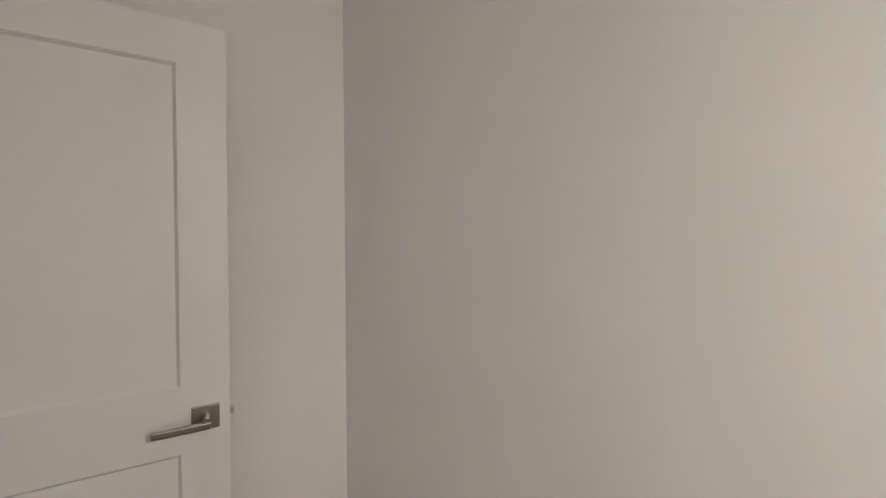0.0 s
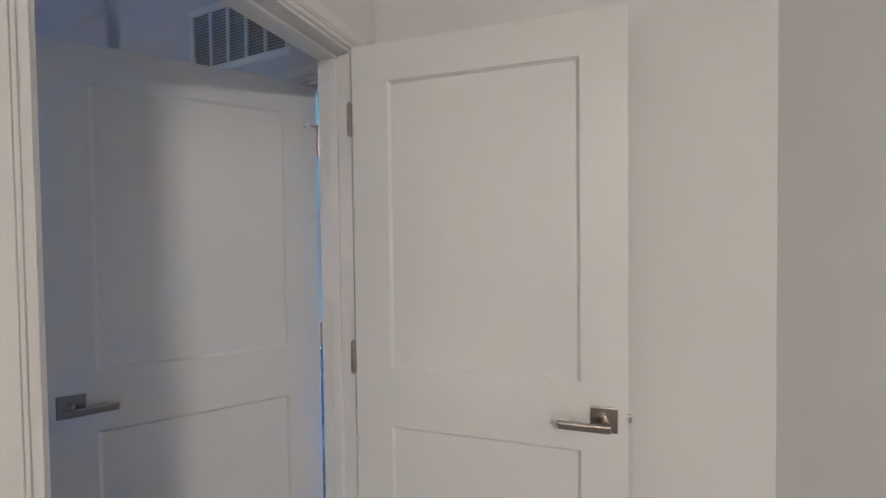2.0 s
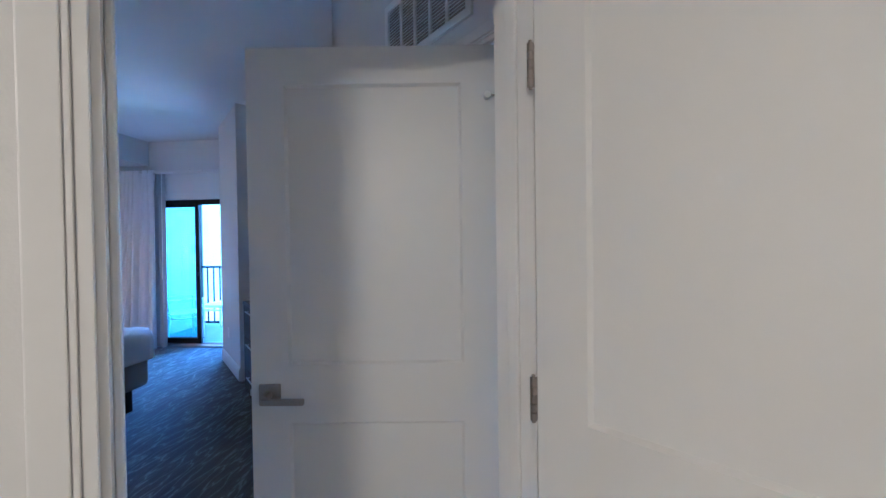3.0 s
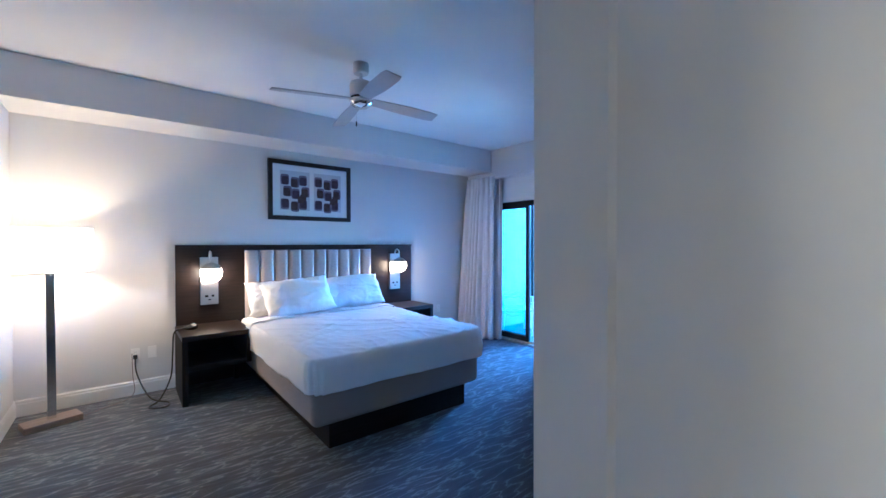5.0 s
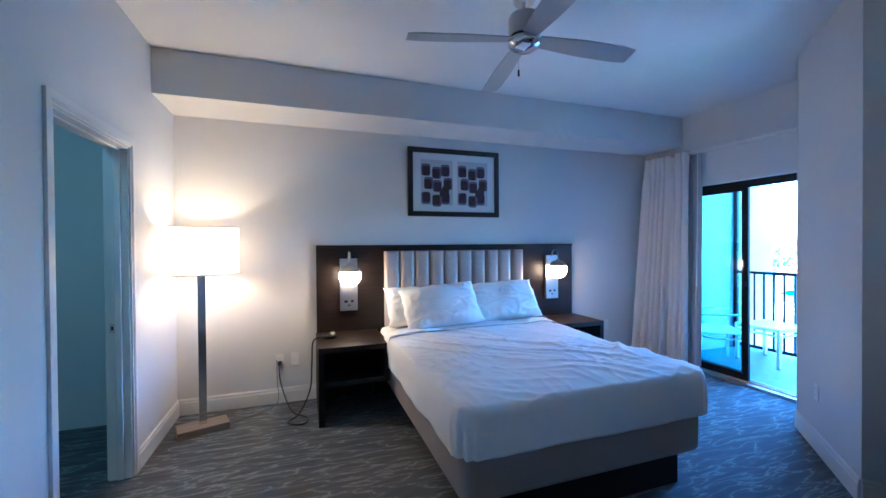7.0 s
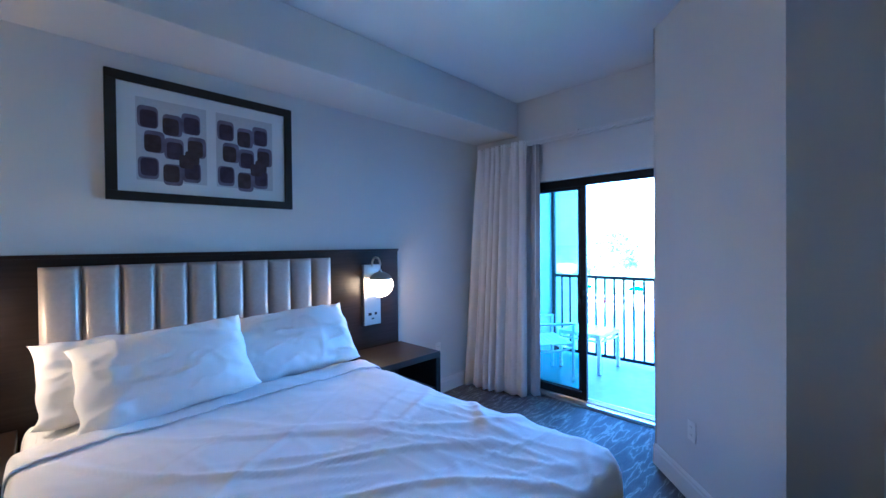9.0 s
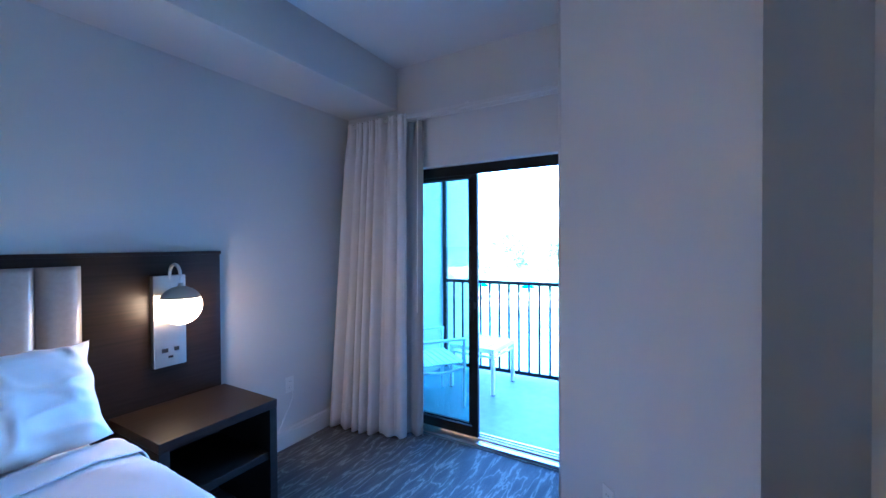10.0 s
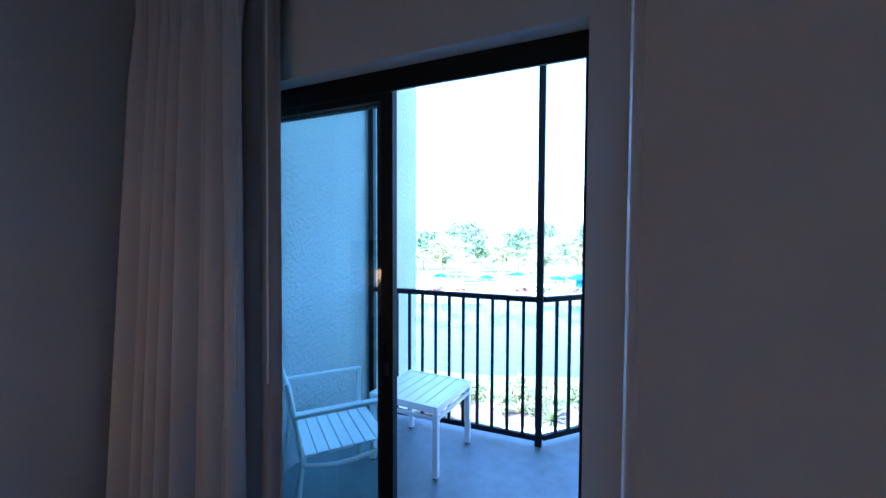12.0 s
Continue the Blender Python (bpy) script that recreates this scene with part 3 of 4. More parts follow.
# ---------------------------------------------------------------- headboard
_hb = thing("headboard", pose(0, 0, 0), "wide espresso wood headboard panel with vinyl channel pad", "headboard")
HX0, HX1 = 1.123, 3.949
part("wood_panel", boxbm((HX0, 4.455, 0.0), (HX1, 4.498, 1.427), 0.002), M_ESPRESSO, _hb)
part("top_lip", boxbm((HX0, 4.440, 1.407), (HX1, 4.4548, 1.427), 0.002), M_ESPRESSO, _hb)
CH = (3.295 - 1.751) / 10
for k in range(10):
    x = 1.751 + k * CH
    bm = bmesh.new()
    n = 10
    rows = []
    for z, s in ((0.50, 1.0), (1.345, 1.0), (1.360, 0.75), (1.368, 0.3)):
        rows.append([bm.verts.new((x + CH * i / n, 4.452 - 0.040 * s * (max(0.0, 1 - abs(2 * i / n - 1) ** 4)) ** 0.6 - 0.004, z)) for i in range(n + 1)])
    for j in range(3):
        for i in range(n):
            bm.faces.new((rows[j][i], rows[j][i + 1], rows[j + 1][i + 1], rows[j + 1][i]))
    part("pad_channel", bm, M_LEATHER, _hb, smooth=True)


# ---------------------------------------------------------------- sconces
def sconce(x):
    t = thing("wall_sconce", pose(x, 4.4545, 0), "nickel wall sconce with lit opal globe, on headboard panel", "wall sconce", "bedside sconces")
    part("back_plate", boxbm((-0.080, -0.036, 0.812), (0.080, 0, 1.300), 0.003), M_NICKEL, t)
    for a, b in (((-0.042, 0.888), (-0.012, 0.910)), ((0.018, 0.890), (0.042, 0.911)), ((-0.012, 0.856), (0.012, 0.868))):
        part("socket", boxbm((a[0], -0.0380, a[1]), (b[0], -0.0355, b[1]), 0.001), M_BLACKPLASTIC, t, "dark charging socket")
    pts = [(0, -0.022, 1.255)]
    for k in range(13):
        a = math.pi * k / 12
        pts.append((0, -0.090 + 0.054 * math.cos(a), 1.305 + 0.055 * math.sin(a)))
    pts.append((0, -0.144, 1.25))
    part("arm", tube(bmesh.new(), pts, 0.008, 10), M_NICKEL, t, smooth=True)
    R = 0.099
    c = pose(0, -0.144, 1.146)
    bm = lathe(bmesh.new(), [(0.0, R + 0.02), (0.012, R + 0.018), (0.013, R + 0.004)] + [((R + 0.003) * math.sin(a), (R + 0.003) * math.cos(a)) for a in np.linspace(0.14, 1.16, 10)], 32, c)
    part("cap", bm, M_NICKEL, t, "brushed nickel half-dome cap", smooth=True)
    bm = lathe(bmesh.new(), [(R * math.sin(a), R * math.cos(a)) for a in np.linspace(1.15, math.pi - 0.001, 16)], 32, c)
    part("globe", bm, M_GLOBE, t, "glowing opal glass globe", smooth=True)
    return t


sconce(1.412)
sconce(3.655)

# ---------------------------------------------------------------- nightstands
def nightstand(x0, x1, y0, label, outer):
    """Open-fronted stand: a full side panel on its outer side, a short one and a rear leg towards the bed."""
    t = thing("nightstand", pose(0, 0, 0), label, "nightstand", "nightstands beside the bed")
    y1, h = 4.44, 0.62
    w = 0.045
    a, b = (x0, x1 - w) if outer < 0 else (x1 - w, x0)
    part("top", boxbm((x0, y0, h - 0.045), (x1, y1, h), 0.003), M_ESPRESSO, t)
    part("side_panel", boxbm((a, y0 + 0.002, 0), (a + w, y1, h - 0.0455), 0.003), M_NIGHT, t)
    part("side_panel", boxbm((b, y0 + 0.002, 0.305), (b + w, y1, h - 0.0455), 0.003), M_NIGHT, t)
    part("leg", boxbm((b, y1 - 0.06, 0), (b + w, y1, 0.3045), 0.003), M_NIGHT, t)
    part("shelf", boxbm((x0 + w + 0.0005, y0 + 0.012, 0.305), (x1 - w - 0.0005, y1, 0.345), 0.003), M_NIGHT, t)
    part("back_panel", boxbm((x0 + w + 0.0005, y1 - 0.02, 0.3455), (x1 - w - 0.0005, y1 - 0.002, h - 0.0455)), M_NIGHT, t)
    return t


nightstand(1.112, 1.675, 3.84, "open-fronted espresso nightstand with one shelf beside the bed", -1)
nightstand(3.385, 3.961, 3.948, "open-fronted espresso nightstand by the curtain side", 1)

# ---------------------------------------------------------------- framed picture
_p = thing("framed_picture", pose(2.008, 4.499, 1.717), "black-framed print of two dark rounded-square grids", "picture")
PW, PH = 1.012, 0.697
bm = bmesh.new()
fw = 0.050
box(bm, (0, -0.028, 0), (PW, 0, fw), 0.002)
box(bm, (0, -0.028, PH - fw), (PW, 0, PH), 0.002)
box(bm, (0, -0.028, fw), (fw, 0, PH - fw), 0.002)
box(bm, (PW - fw, -0.028, fw), (PW, 0, PH - fw), 0.002)
part("frame", bm, M_BLACKPLASTIC, _p, "thin black frame")
part("mat_board", boxbm((fw, -0.012, fw), (PW - fw, -0.002, PH - fw)), mat("mat_board", (0.72, 0.72, 0.73), 0.9, stain=0.01), _p, "white mat board")
M_PRINTBG = mat("print_paper", (0.52, 0.52, 0.55), 0.9, grain=0.05, grain_scale=60, stain=0.05)
M_INK = [mat("ink_plum", (0.045, 0.030, 0.055), 0.8, grain=0.3, grain_scale=18), mat("ink_violet", (0.15, 0.125, 0.175), 0.8, grain=0.3, grain_scale=15), mat("ink_umber", (0.05, 0.032, 0.04), 0.8, grain=0.3, grain_scale=22)]


def blob(bm, cx, cz, w, h, y):
    n = 24
    vs = []
    for k in range(n):
        a = 2 * math.pi * k / n
        c, s = math.cos(a), math.sin(a)
        vs.append(bm.verts.new((cx + w / 2 * math.copysign(abs(c) ** 0.42, c), y, cz + h / 2 * math.copysign(abs(s) ** 0.42, s))))
    back = [bm.verts.new((v.co.x, y + 0.001, v.co.z)) for v in vs]
    bm.faces.new(vs)
    for k in range(n):
        bm.faces.new((vs[k], back[k], back[(k + 1) % n], vs[(k + 1) % n]))


random.seed(4)
for side, ox in enumerate((0.145, 0.545)):
    sheet_part = part("print_sheet", boxbm((ox - 0.012, -0.0135, 0.118), (ox + 0.335, -0.0125, PH - 0.118)), M_PRINTBG, _p)
    for c in range(3):
        for r in range(3):
            x = ox + 0.055 + c * 0.105 + (0.012 if r == 1 else -0.006)
            z = 0.200 + r * 0.135 + (-0.026 if c == 1 else 0.0)
            bm = bmesh.new()
            blob(bm, x + 0.006 * (1 if (c + r) % 2 else -1), z + 0.004 * (1 if r else -3), 0.098, 0.124, -0.0142 - 0.0002 * c)
            part("ink_halo", bm, M_INK[1], _p)
            bm = bmesh.new()
            blob(bm, x - 0.003, z - 0.006, 0.080, 0.098, -0.0156 - 0.0002 * c)
            part("ink_square", bm, M_INK[(c + r) % 2 * 2], _p)
            if r == 1 and c > 0:
                bm = bmesh.new()
                blob(bm, x + (0.055 if c == 1 else -0.02), z - 0.062, 0.075, 0.080, -0.0166 - 0.0002 * c)
                part("ink_square", bm, M_INK[2], _p)

# ---------------------------------------------------------------- floor lamp
LM = pose(0.264, 4.125, 0, 0, 0, 18)
_l = thing("floor_lamp", LM, "steel floor lamp with lit white drum shade on a wooden base", "floor lamp")
part("base", boxbm((-0.172, -0.085, 0.0), (0.172, 0.085, 0.05), 0.003), M_OAK, _l, "greyed oak plank base")
part("post", boxbm((-0.027, -0.012, 0.05), (0.027, 0.012, 1.235), 0.002), M_CHROME, _l, "flat polished steel post")
part("switch_knob", cyl(bmesh.new(), (0.0, -0.012, 1.19), (0.0, -0.022, 1.19), 0.006, n=12), M_NICKEL, _l)
SR = 0.265
bm = lathe(bmesh.new(), [(SR, 1.215), (SR, 1.57)], 48)
part("shade", bm, M_SHADE, _l, "glowing white fabric drum shade", smooth=True)
for zr in (1.213, 1.564):
    part("shade_ring", lathe(bmesh.new(), [(SR - 0.003, zr), (SR + 0.002, zr), (SR + 0.002, zr + 0.009), (SR - 0.003, zr + 0.009), (SR - 0.003, zr)], 48), M_PLASTIC, _l, smooth=True)
bm = bmesh.new()
for k in range(3):
    a = 2 * math.pi * k / 3
    cyl(bm, (0, 0, 1.245), (SR * math.cos(a), SR * math.sin(a), 1.245), 0.003, n=8)
cyl(bm, (0, 0, 1.235), (0, 0, 1.257), 0.018, n=14)
part("shade_spider", bm, M_NICKEL, _l)
bm = lathe(bmesh.new(), [(0.014, 1.255), (0.028, 1.275), (0.032, 1.295), (0.024, 1.318), (0.0, 1.328)], 20)
part("bulb", bm, glow("bulb_glow", (1.0, 0.50, 0.17), 6.0), _l, "glowing bulb", smooth=True)
lamp("floor_lamp_light", "POINT", tuple((LM @ Vector((0, 0, 1.375)))), 0.46, (1.0, 0.50, 0.17), 0.03)

# ---------------------------------------------------------------- ceiling fan
_f = thing("ceiling_fan", pose(2.19, 2.567, H), "four-bladed brushed nickel ceiling fan at rest", "ceiling fan")
bm = lathe(bmesh.new(), [(0.0, 0.0), (0.060, 0.0), (0.062, -0.012), (0.062, -0.066), (0.055, -0.078), (0.022, -0.078), (0.0, -0.078)], 32)
part("canopy", bm, M_NICKEL, _f, smooth=False)
part("down_rod", cyl(bmesh.new(), (0, 0, -0.075), (0, 0, -0.14), 0.012, n=16), M_NICKEL, _f)
bm = lathe(bmesh.new(), [(0.0, -0.13), (0.045, -0.132), (0.082, -0.15), (0.088, -0.17), (0.086, -0.255), (0.078, -0.265), (0.0, -0.265)], 36)
part("motor", bm, M_NICKEL, _f)
part("dark_band", lathe(bmesh.new(), [(0.0, -0.264), (0.080, -0.264), (0.082, -0.283), (0.0, -0.283)], 36), M_BLACKPLASTIC, _f)
bm = lathe(bmesh.new(), [(0.0, -0.282), (0.090, -0.283), (0.092, -0.30), (0.085, -0.318), (0.055, -0.338), (0.0, -0.345)], 36)
part("lower_cup", bm, M_CHROME, _f, "polished lower cup", smooth=True)
for k in range(4):
    bm = bmesh.new()
    R0, R1 = 0.085, 0.66
    rows = []
    for s in np.linspace(0, 1, 9):
        r = R0 + (R1 - R0) * s
        w = 0.045 + 0.022 * min(1.0, s * 2.2) - (0.012 if s == 1 else 0)
        rows.append([(r, -w), (r, w)])
    for zz in (0.0, 0.006):
        vs = [[bm.verts.new((r, y, zz)) for r, y in row] for row in rows]
        for j in range(8):
            bm.faces.new((vs[j][0], vs[j + 1][0], vs[j + 1][1], vs[j][1]))
        if zz == 0.0:
            low = vs
    for j in range(8):
        for e in (0, 1):
            bm.faces.new((low[j][e], low[j + 1][e], vs[j + 1][e], vs[j][e]))
    for j in (0, 8):
        bm.faces.new((low[j][0], low[j][1], vs[j][1], vs[j][0]))
    bmesh.ops.transform(bm, matrix=pose(0, 0, -0.282, 0, 0, -9 + 90 * k) @ pose(0, 0, 0, -11, 3.5, 0), verts=bm.verts)
    part("blade", bm, mat("fan_blade_silver", (0.42, 0.42, 0.43), 0.45, 0.3, grain=0.05, grain_scale=80) if k == 0 else bpy.data.materials["fan_blade_silver"], _f, "silver grey blade")
bm = bmesh.new()
cyl(bm, (-0.055, -0.03, -0.33), (-0.055, -0.03, -0.47), 0.0012, n=6)
_pc = part("pull_chain", bm, M_NICKEL, _f)
part("pull_fob", lathe(bmesh.new(), [(0.0, -0.465), (0.005, -0.47), (0.006, -0.50), (0.0, -0.508)], 10, pose(-0.055, -0.03, 0)), M_BLACKPLASTIC, _pc, "dark pull fob")

# ---------------------------------------------------------------- dresser and television on the diagonal wall
DM = along(J1, N1)
_d = thing("dresser", DM @ pose(2.175 - 1.885, 0.018, 0), "black-stained six-drawer dresser with slim nickel pulls", "dresser")
DW, DD, DH = 1.46, 0.405, 0.885
part("body", boxbm((0, 0, 0.09), (DW, DD - 0.02, DH - 0.03), 0.003), M_BLACKWOOD, _d)
part("top", boxbm((-0.004, -0.002, DH - 0.03), (DW + 0.004, DD + 0.004, DH), 0.003), M_ESPRESSO, _d, "espresso dresser top")
for x in (0.03, DW - 0.09):
    for y in (0.03, DD - 0.09):
        part("leg", boxbm((x, y, 0), (x + 0.06, y + 0.06, 0.09), 0.004), M_BLACKWOOD, _d)
for c in range(2):
    for r in range(3):
        x0 = 0.006 + c * DW / 2
        z0, z1 = ((0.095, 0.272), (0.280, 0.562), (0.570, 0.852))[r]
        dr = part("drawer", boxbm((x0, DD - 0.02, z0), (x0 + DW / 2 - 0.012, DD, z1), 0.0025), M_BLACKWOOD, _d)
        cx, cz = x0 + DW / 4, z1 - 0.035
        bm = bmesh.new()
        box(bm, (cx - 0.145, DD + 0.018, cz - 0.005), (cx + 0.145, DD + 0.026, cz + 0.005), 0.002)
        for e in (-0.12, 0.12):
            box(bm, (cx + e - 0.004, DD - 0.001, cz - 0.004), (cx + e + 0.004, DD + 0.020, cz + 0.004))
        part("handle", bm, M_NICKEL, dr, "slim brushed nickel bar pull")
_t = thing("television", DM @ pose(2.42 - 1.885, 0.012, 1.235), "flat black wall-mounted television, switched off", "television")
part("mount", boxbm((0.35, 0, 0.15), (0.65, 0.02, 0.45)), M_BLACKPLASTIC, _t)
part("casing", boxbm((0, 0.018, 0), (1.0, 0.05, 0.575), 0.004), M_BLACKPLASTIC, _t)
part("screen", boxbm((0.008, 0.0495, 0.016), (0.992, 0.052, 0.567), 0.001), M_SCREEN, _t, "dark glossy screen")
part("badge", boxbm((0.48, 0.0505, 0.004), (0.52, 0.0525, 0.009)), M_NICKEL, _t)
bm = bmesh.new()
tube(bm, [(0.62, 0.03, 0.002), (0.63, 0.03, -0.02), (0.65, 0.032, -0.035)], 0.004)
box(bm, (0.635, 0.02, -0.065), (0.665, 0.045, -0.035), 0.004)
part("sensor", bm, M_BLACKPLASTIC, _t, "dangling black infrared sensor")


# ---------------------------------------------------------------- wall plates, cables, alarm
def plate(m, label, outlet=True):
    t = thing("wall_outlet" if outlet else "blank_plate", m, label, "outlet" if outlet else "wall plate")
    part("cover", boxbm((-0.035, 0, -0.057), (0.035, 0.006, 0.057), 0.003), M_PLASTIC, t)
    if outlet:
        for z in (-0.022, 0.022):
            s = part("socket", boxbm((-0.016, 0.005, z - 0.014), (0.016, 0.0075, z + 0.014), 0.003), M_PLASTIC, t)
            for x in (-0.007, 0.007):
                part("slot", boxbm((x - 0.001, 0.007, z - 0.004), (x + 0.001, 0.0079, z + 0.005)), M_BLACKPLASTIC, s)
    return t


HEADW = pose(0, 4.499, 0, 0, 0, 180)
plate(HEADW @ pose(-0.80, 0, 0.385), "white double wall outlet with cables plugged in")
plate(HEADW @ pose(-0.93, 0, 0.390), "white blank wall plate beside an outlet", False)
plate(HEADW @ pose(-4.475, 0, 0.445), "white double wall outlet near the curtain")
plate(along(P1, P2) @ pose(0.62, 0.001, 0.40), "white double wall outlet low on the pier")


def spline(pts, n=10):
    pts = [Vector(p) for p in pts]
    pts = [pts[0]] + pts + [pts[-1]]
    out = []
    for i in range(1, len(pts) - 2):
        p0, p1, p2, p3 = pts[i - 1:i + 3]
        for k in range(n):
            s = k / n
            out.append(0.5 * ((2 * p1) + (p2 - p0) * s + (2 * p0 - 5 * p1 + 4 * p2 - p3) * s * s + (3 * p1 - p0 - 3 * p2 + p3) * s ** 3))
    out.append(pts[-1])
    return out


_c = thing("alarm_clock", pose(1.22, 4.20, 0.62), "small black clock with power cord on a nightstand", "clock")
bm = lathe(bmesh.new(), [(0.0, 0.0), (0.052, 0.0), (0.060, 0.008), (0.060, 0.024), (0.050, 0.036), (0.0, 0.040)], 28)
part("case", bm, M_BLACKPLASTIC, _c)
part("dial", cyl(bmesh.new(), (0.02, -0.02, 0.034), (0.022, -0.024, 0.044), 0.024, n=20), M_BLACKPLASTIC, _c)
_k = part("power_cord", tube(bmesh.new(), spline([(0.80, 4.475, 0.365), (0.81, 4.40, 0.22), (0.90, 4.20, 0.035), (1.03, 4.06, 0.006), (0.99, 3.95, 0.006), (0.88, 4.02, 0.006), (0.97, 4.15, 0.02), (1.055, 4.18, 0.20), (1.07, 4.17, 0.42), (1.08, 4.16, 0.60), (1.13, 4.17, 0.636), (1.175, 4.19, 0.632)]), 0.0066), M_BLACKPLASTIC, None, smooth=True)
tagged(_k, "black power cord looping from outlet to nightstand clock", "cable")
part("plug", boxbm((0.783, 4.462, 0.345), (0.817, 4.493, 0.382), 0.006), M_BLACKPLASTIC, _k, "black power plug")
_k = part("lamp_cord", tube(bmesh.new(), spline([(0.775, 4.478, 0.40), (0.780, 4.455, 0.20), (0.790, 4.40, 0.06), (0.72, 4.36, 0.006), (0.58, 4.27, 0.005), (0.46, 4.17, 0.005)]), 0.0032), mat("brown_cord", (0.16, 0.12, 0.10), 0.6, grain=0.1), None, smooth=True)
tagged(_k, "thin brown lamp cord from outlet across the carpet", "cable")
_k = part("white_cord", tube(bmesh.new(), spline([(4.475, 4.485, 0.425), (4.46, 4.45, 0.36), (4.38, 4.46, 0.20), (4.25, 4.45, 0.03), (4.10, 4.44, 0.006)]), 0.003), M_PLASTIC, None, smooth=True)
tagged(_k, "thin white cord hanging from a wall outlet", "cable")
_s = thing("fire_sprinkler", pose(0.0, 2.75, 2.64, 0, 90, 0), "white sidewall fire sprinkler high on the wall", "sprinkler")
part("escutcheon", lathe(bmesh.new(), [(0.0, 0.0), (0.038, 0.0), (0.036, 0.008), (0.018, 0.012), (0.0, 0.012)], 24), M_PLASTIC, _s)
bm = bmesh.new()
cyl(bm, (0, 0, 0.01), (0, 0, 0.045), 0.010, n=14)
box(bm, (-0.018, -0.014, 0.043), (0.006, 0.014, 0.047), 0.001)
part("head", bm, M_NICKEL, _s)
_s = thing("alarm_sign", pose(0.0, 2.75, 2.555, 0, 0, -90), "small white warning label on the wall", "sign")
part("plate", boxbm((-0.025, 0, -0.035), (0.025, 0.002, 0.035), 0.001), M_PLASTIC, _s)
for z in (0.018, 0.004, -0.012):
    part("print_bar", boxbm((-0.018, 0.0018, z - 0.003), (0.018, 0.003, z + 0.003)), mat("label_red", (0.5, 0.12, 0.10), 0.6) if z == 0.018 else bpy.data.materials["label_red"], _s, "red print bar")

# ---------------------------------------------------------------- curtain and track
_ct = thing("curtain_track", pose(0, 0, 0), "white double curtain track above the balcony door", "curtain track")
for x in (4.985, 5.060):
    part("rail", boxbm((x - 0.011, 2.63, 2.395), (x + 0.011, 4.34, 2.418), 0.003), M_TRIM, _ct)
for y in (2.70, 3.30, 3.90, 4.30):
    part("bracket", boxbm((4.97, y - 0.012, 2.4185), (5.104, y + 0.012, 2.428), 0.001), M_TRIM, _ct)


def curtain(name, x, y0, y1, z0, z1, folds, depth, material, label, seed, spread=0.16):
    """A gathered curtain: a pinch-pleated heading over long folds that open out and wander towards the hem."""
    bm = bmesh.new()
    n, m = folds * 14, 40
    head = 0.09
    rows = []
    for j in range(m + 1):
        s = j / m
        z = z1 - head * j / 6 if j <= 6 else z1 - head - (z1 - z0 - head) * (j - 6) / (m - 6)
        fall = max(0.0, (z1 - head - z) / (z1 - z0 - head))
        top = 1.0 - min(1.0, max(0.0, (z1 - z - head * 0.8) / 0.25))
        row = []
        for k in range(n + 1):
            u = k / n
            wander = 1.7 * noise.noise(Vector((u * 3.0, fall * 0.7, seed))) + 0.5 * noise.noise(Vector((u * 9.0, fall * 0.9, seed + 2.0)))
            ph = 2 * math.pi * folds * (u + 0.045 * math.sin(2 * math.pi * (u * 1.6 + seed))) + wander * (0.3 + 1.2 * fall)
            size = 0.72 + 1.1 * noise.noise(Vector((u * 5.0, 0.4 * fall, seed + 7.0)))
            long_fold = math.sin(ph) * size + 0.22 * math.sin(2 * ph + 1.1 + 2 * fall)
            pinch = abs(math.sin(ph / 2 + 0.6)) ** 6 * 1.7 - 0.5 + 0.25 * math.sin(3 * ph)
            wave = pinch * top * 0.85 + long_fold * (1 - top) * (0.62 + 0.38 * fall)
            yy = y0 + (y1 - y0) * u * (1 + spread * fall) + depth * 0.35 * math.cos(ph) * (1 - top)
            xx = x - (0.02 + 0.11 * u) * fall + depth * wave
            row.append(bm.verts.new((xx, min(yy, 4.48), z + (0.006 * math.sin(ph) if j == m else 0.0))))
        rows.append(row)
    for j in range(m):
        for k in range(n):
            bm.faces.new((rows[j][k], rows[j][k + 1], rows[j + 1][k + 1], rows[j + 1][k]))
    ob = part(name, bm, material, None, smooth=True)
    md = ob.modifiers.new("thick", "SOLIDIFY")
    md.thickness = 0.003
    return tagged(ob, label, "curtain")


curtain("curtain", 4.975, 3.800, 4.37, 0.015, 2.430, 7, 0.046, M_CURTAIN, "white pleated curtain gathered beside the balcony door", 1.0)
curtain("blackout_curtain", 5.060, 3.700, 4.25, 0.02, 2.392, 6, 0.018, M_BLACKOUT, "grey blackout lining behind the white curtain", 5.0)
_w = thing("curtain_wand", pose(0, 0, 0), "thin white curtain draw wand", "curtain wand")
part("rod", cyl(bmesh.new(), (4.972, 3.80, 2.400), (4.935, 3.80, 0.95), 0.004, n=10), M_PLASTIC, _w)
_w = thing("curtain_wand", pose(0, 0, 0), "thin grey draw wand of the blackout curtain", "curtain wand")
part("rod", cyl(bmesh.new(), (5.030, 3.735, 2.400), (5.012, 3.735, 0.95), 0.004, n=10), M_PLASTIC, _w)

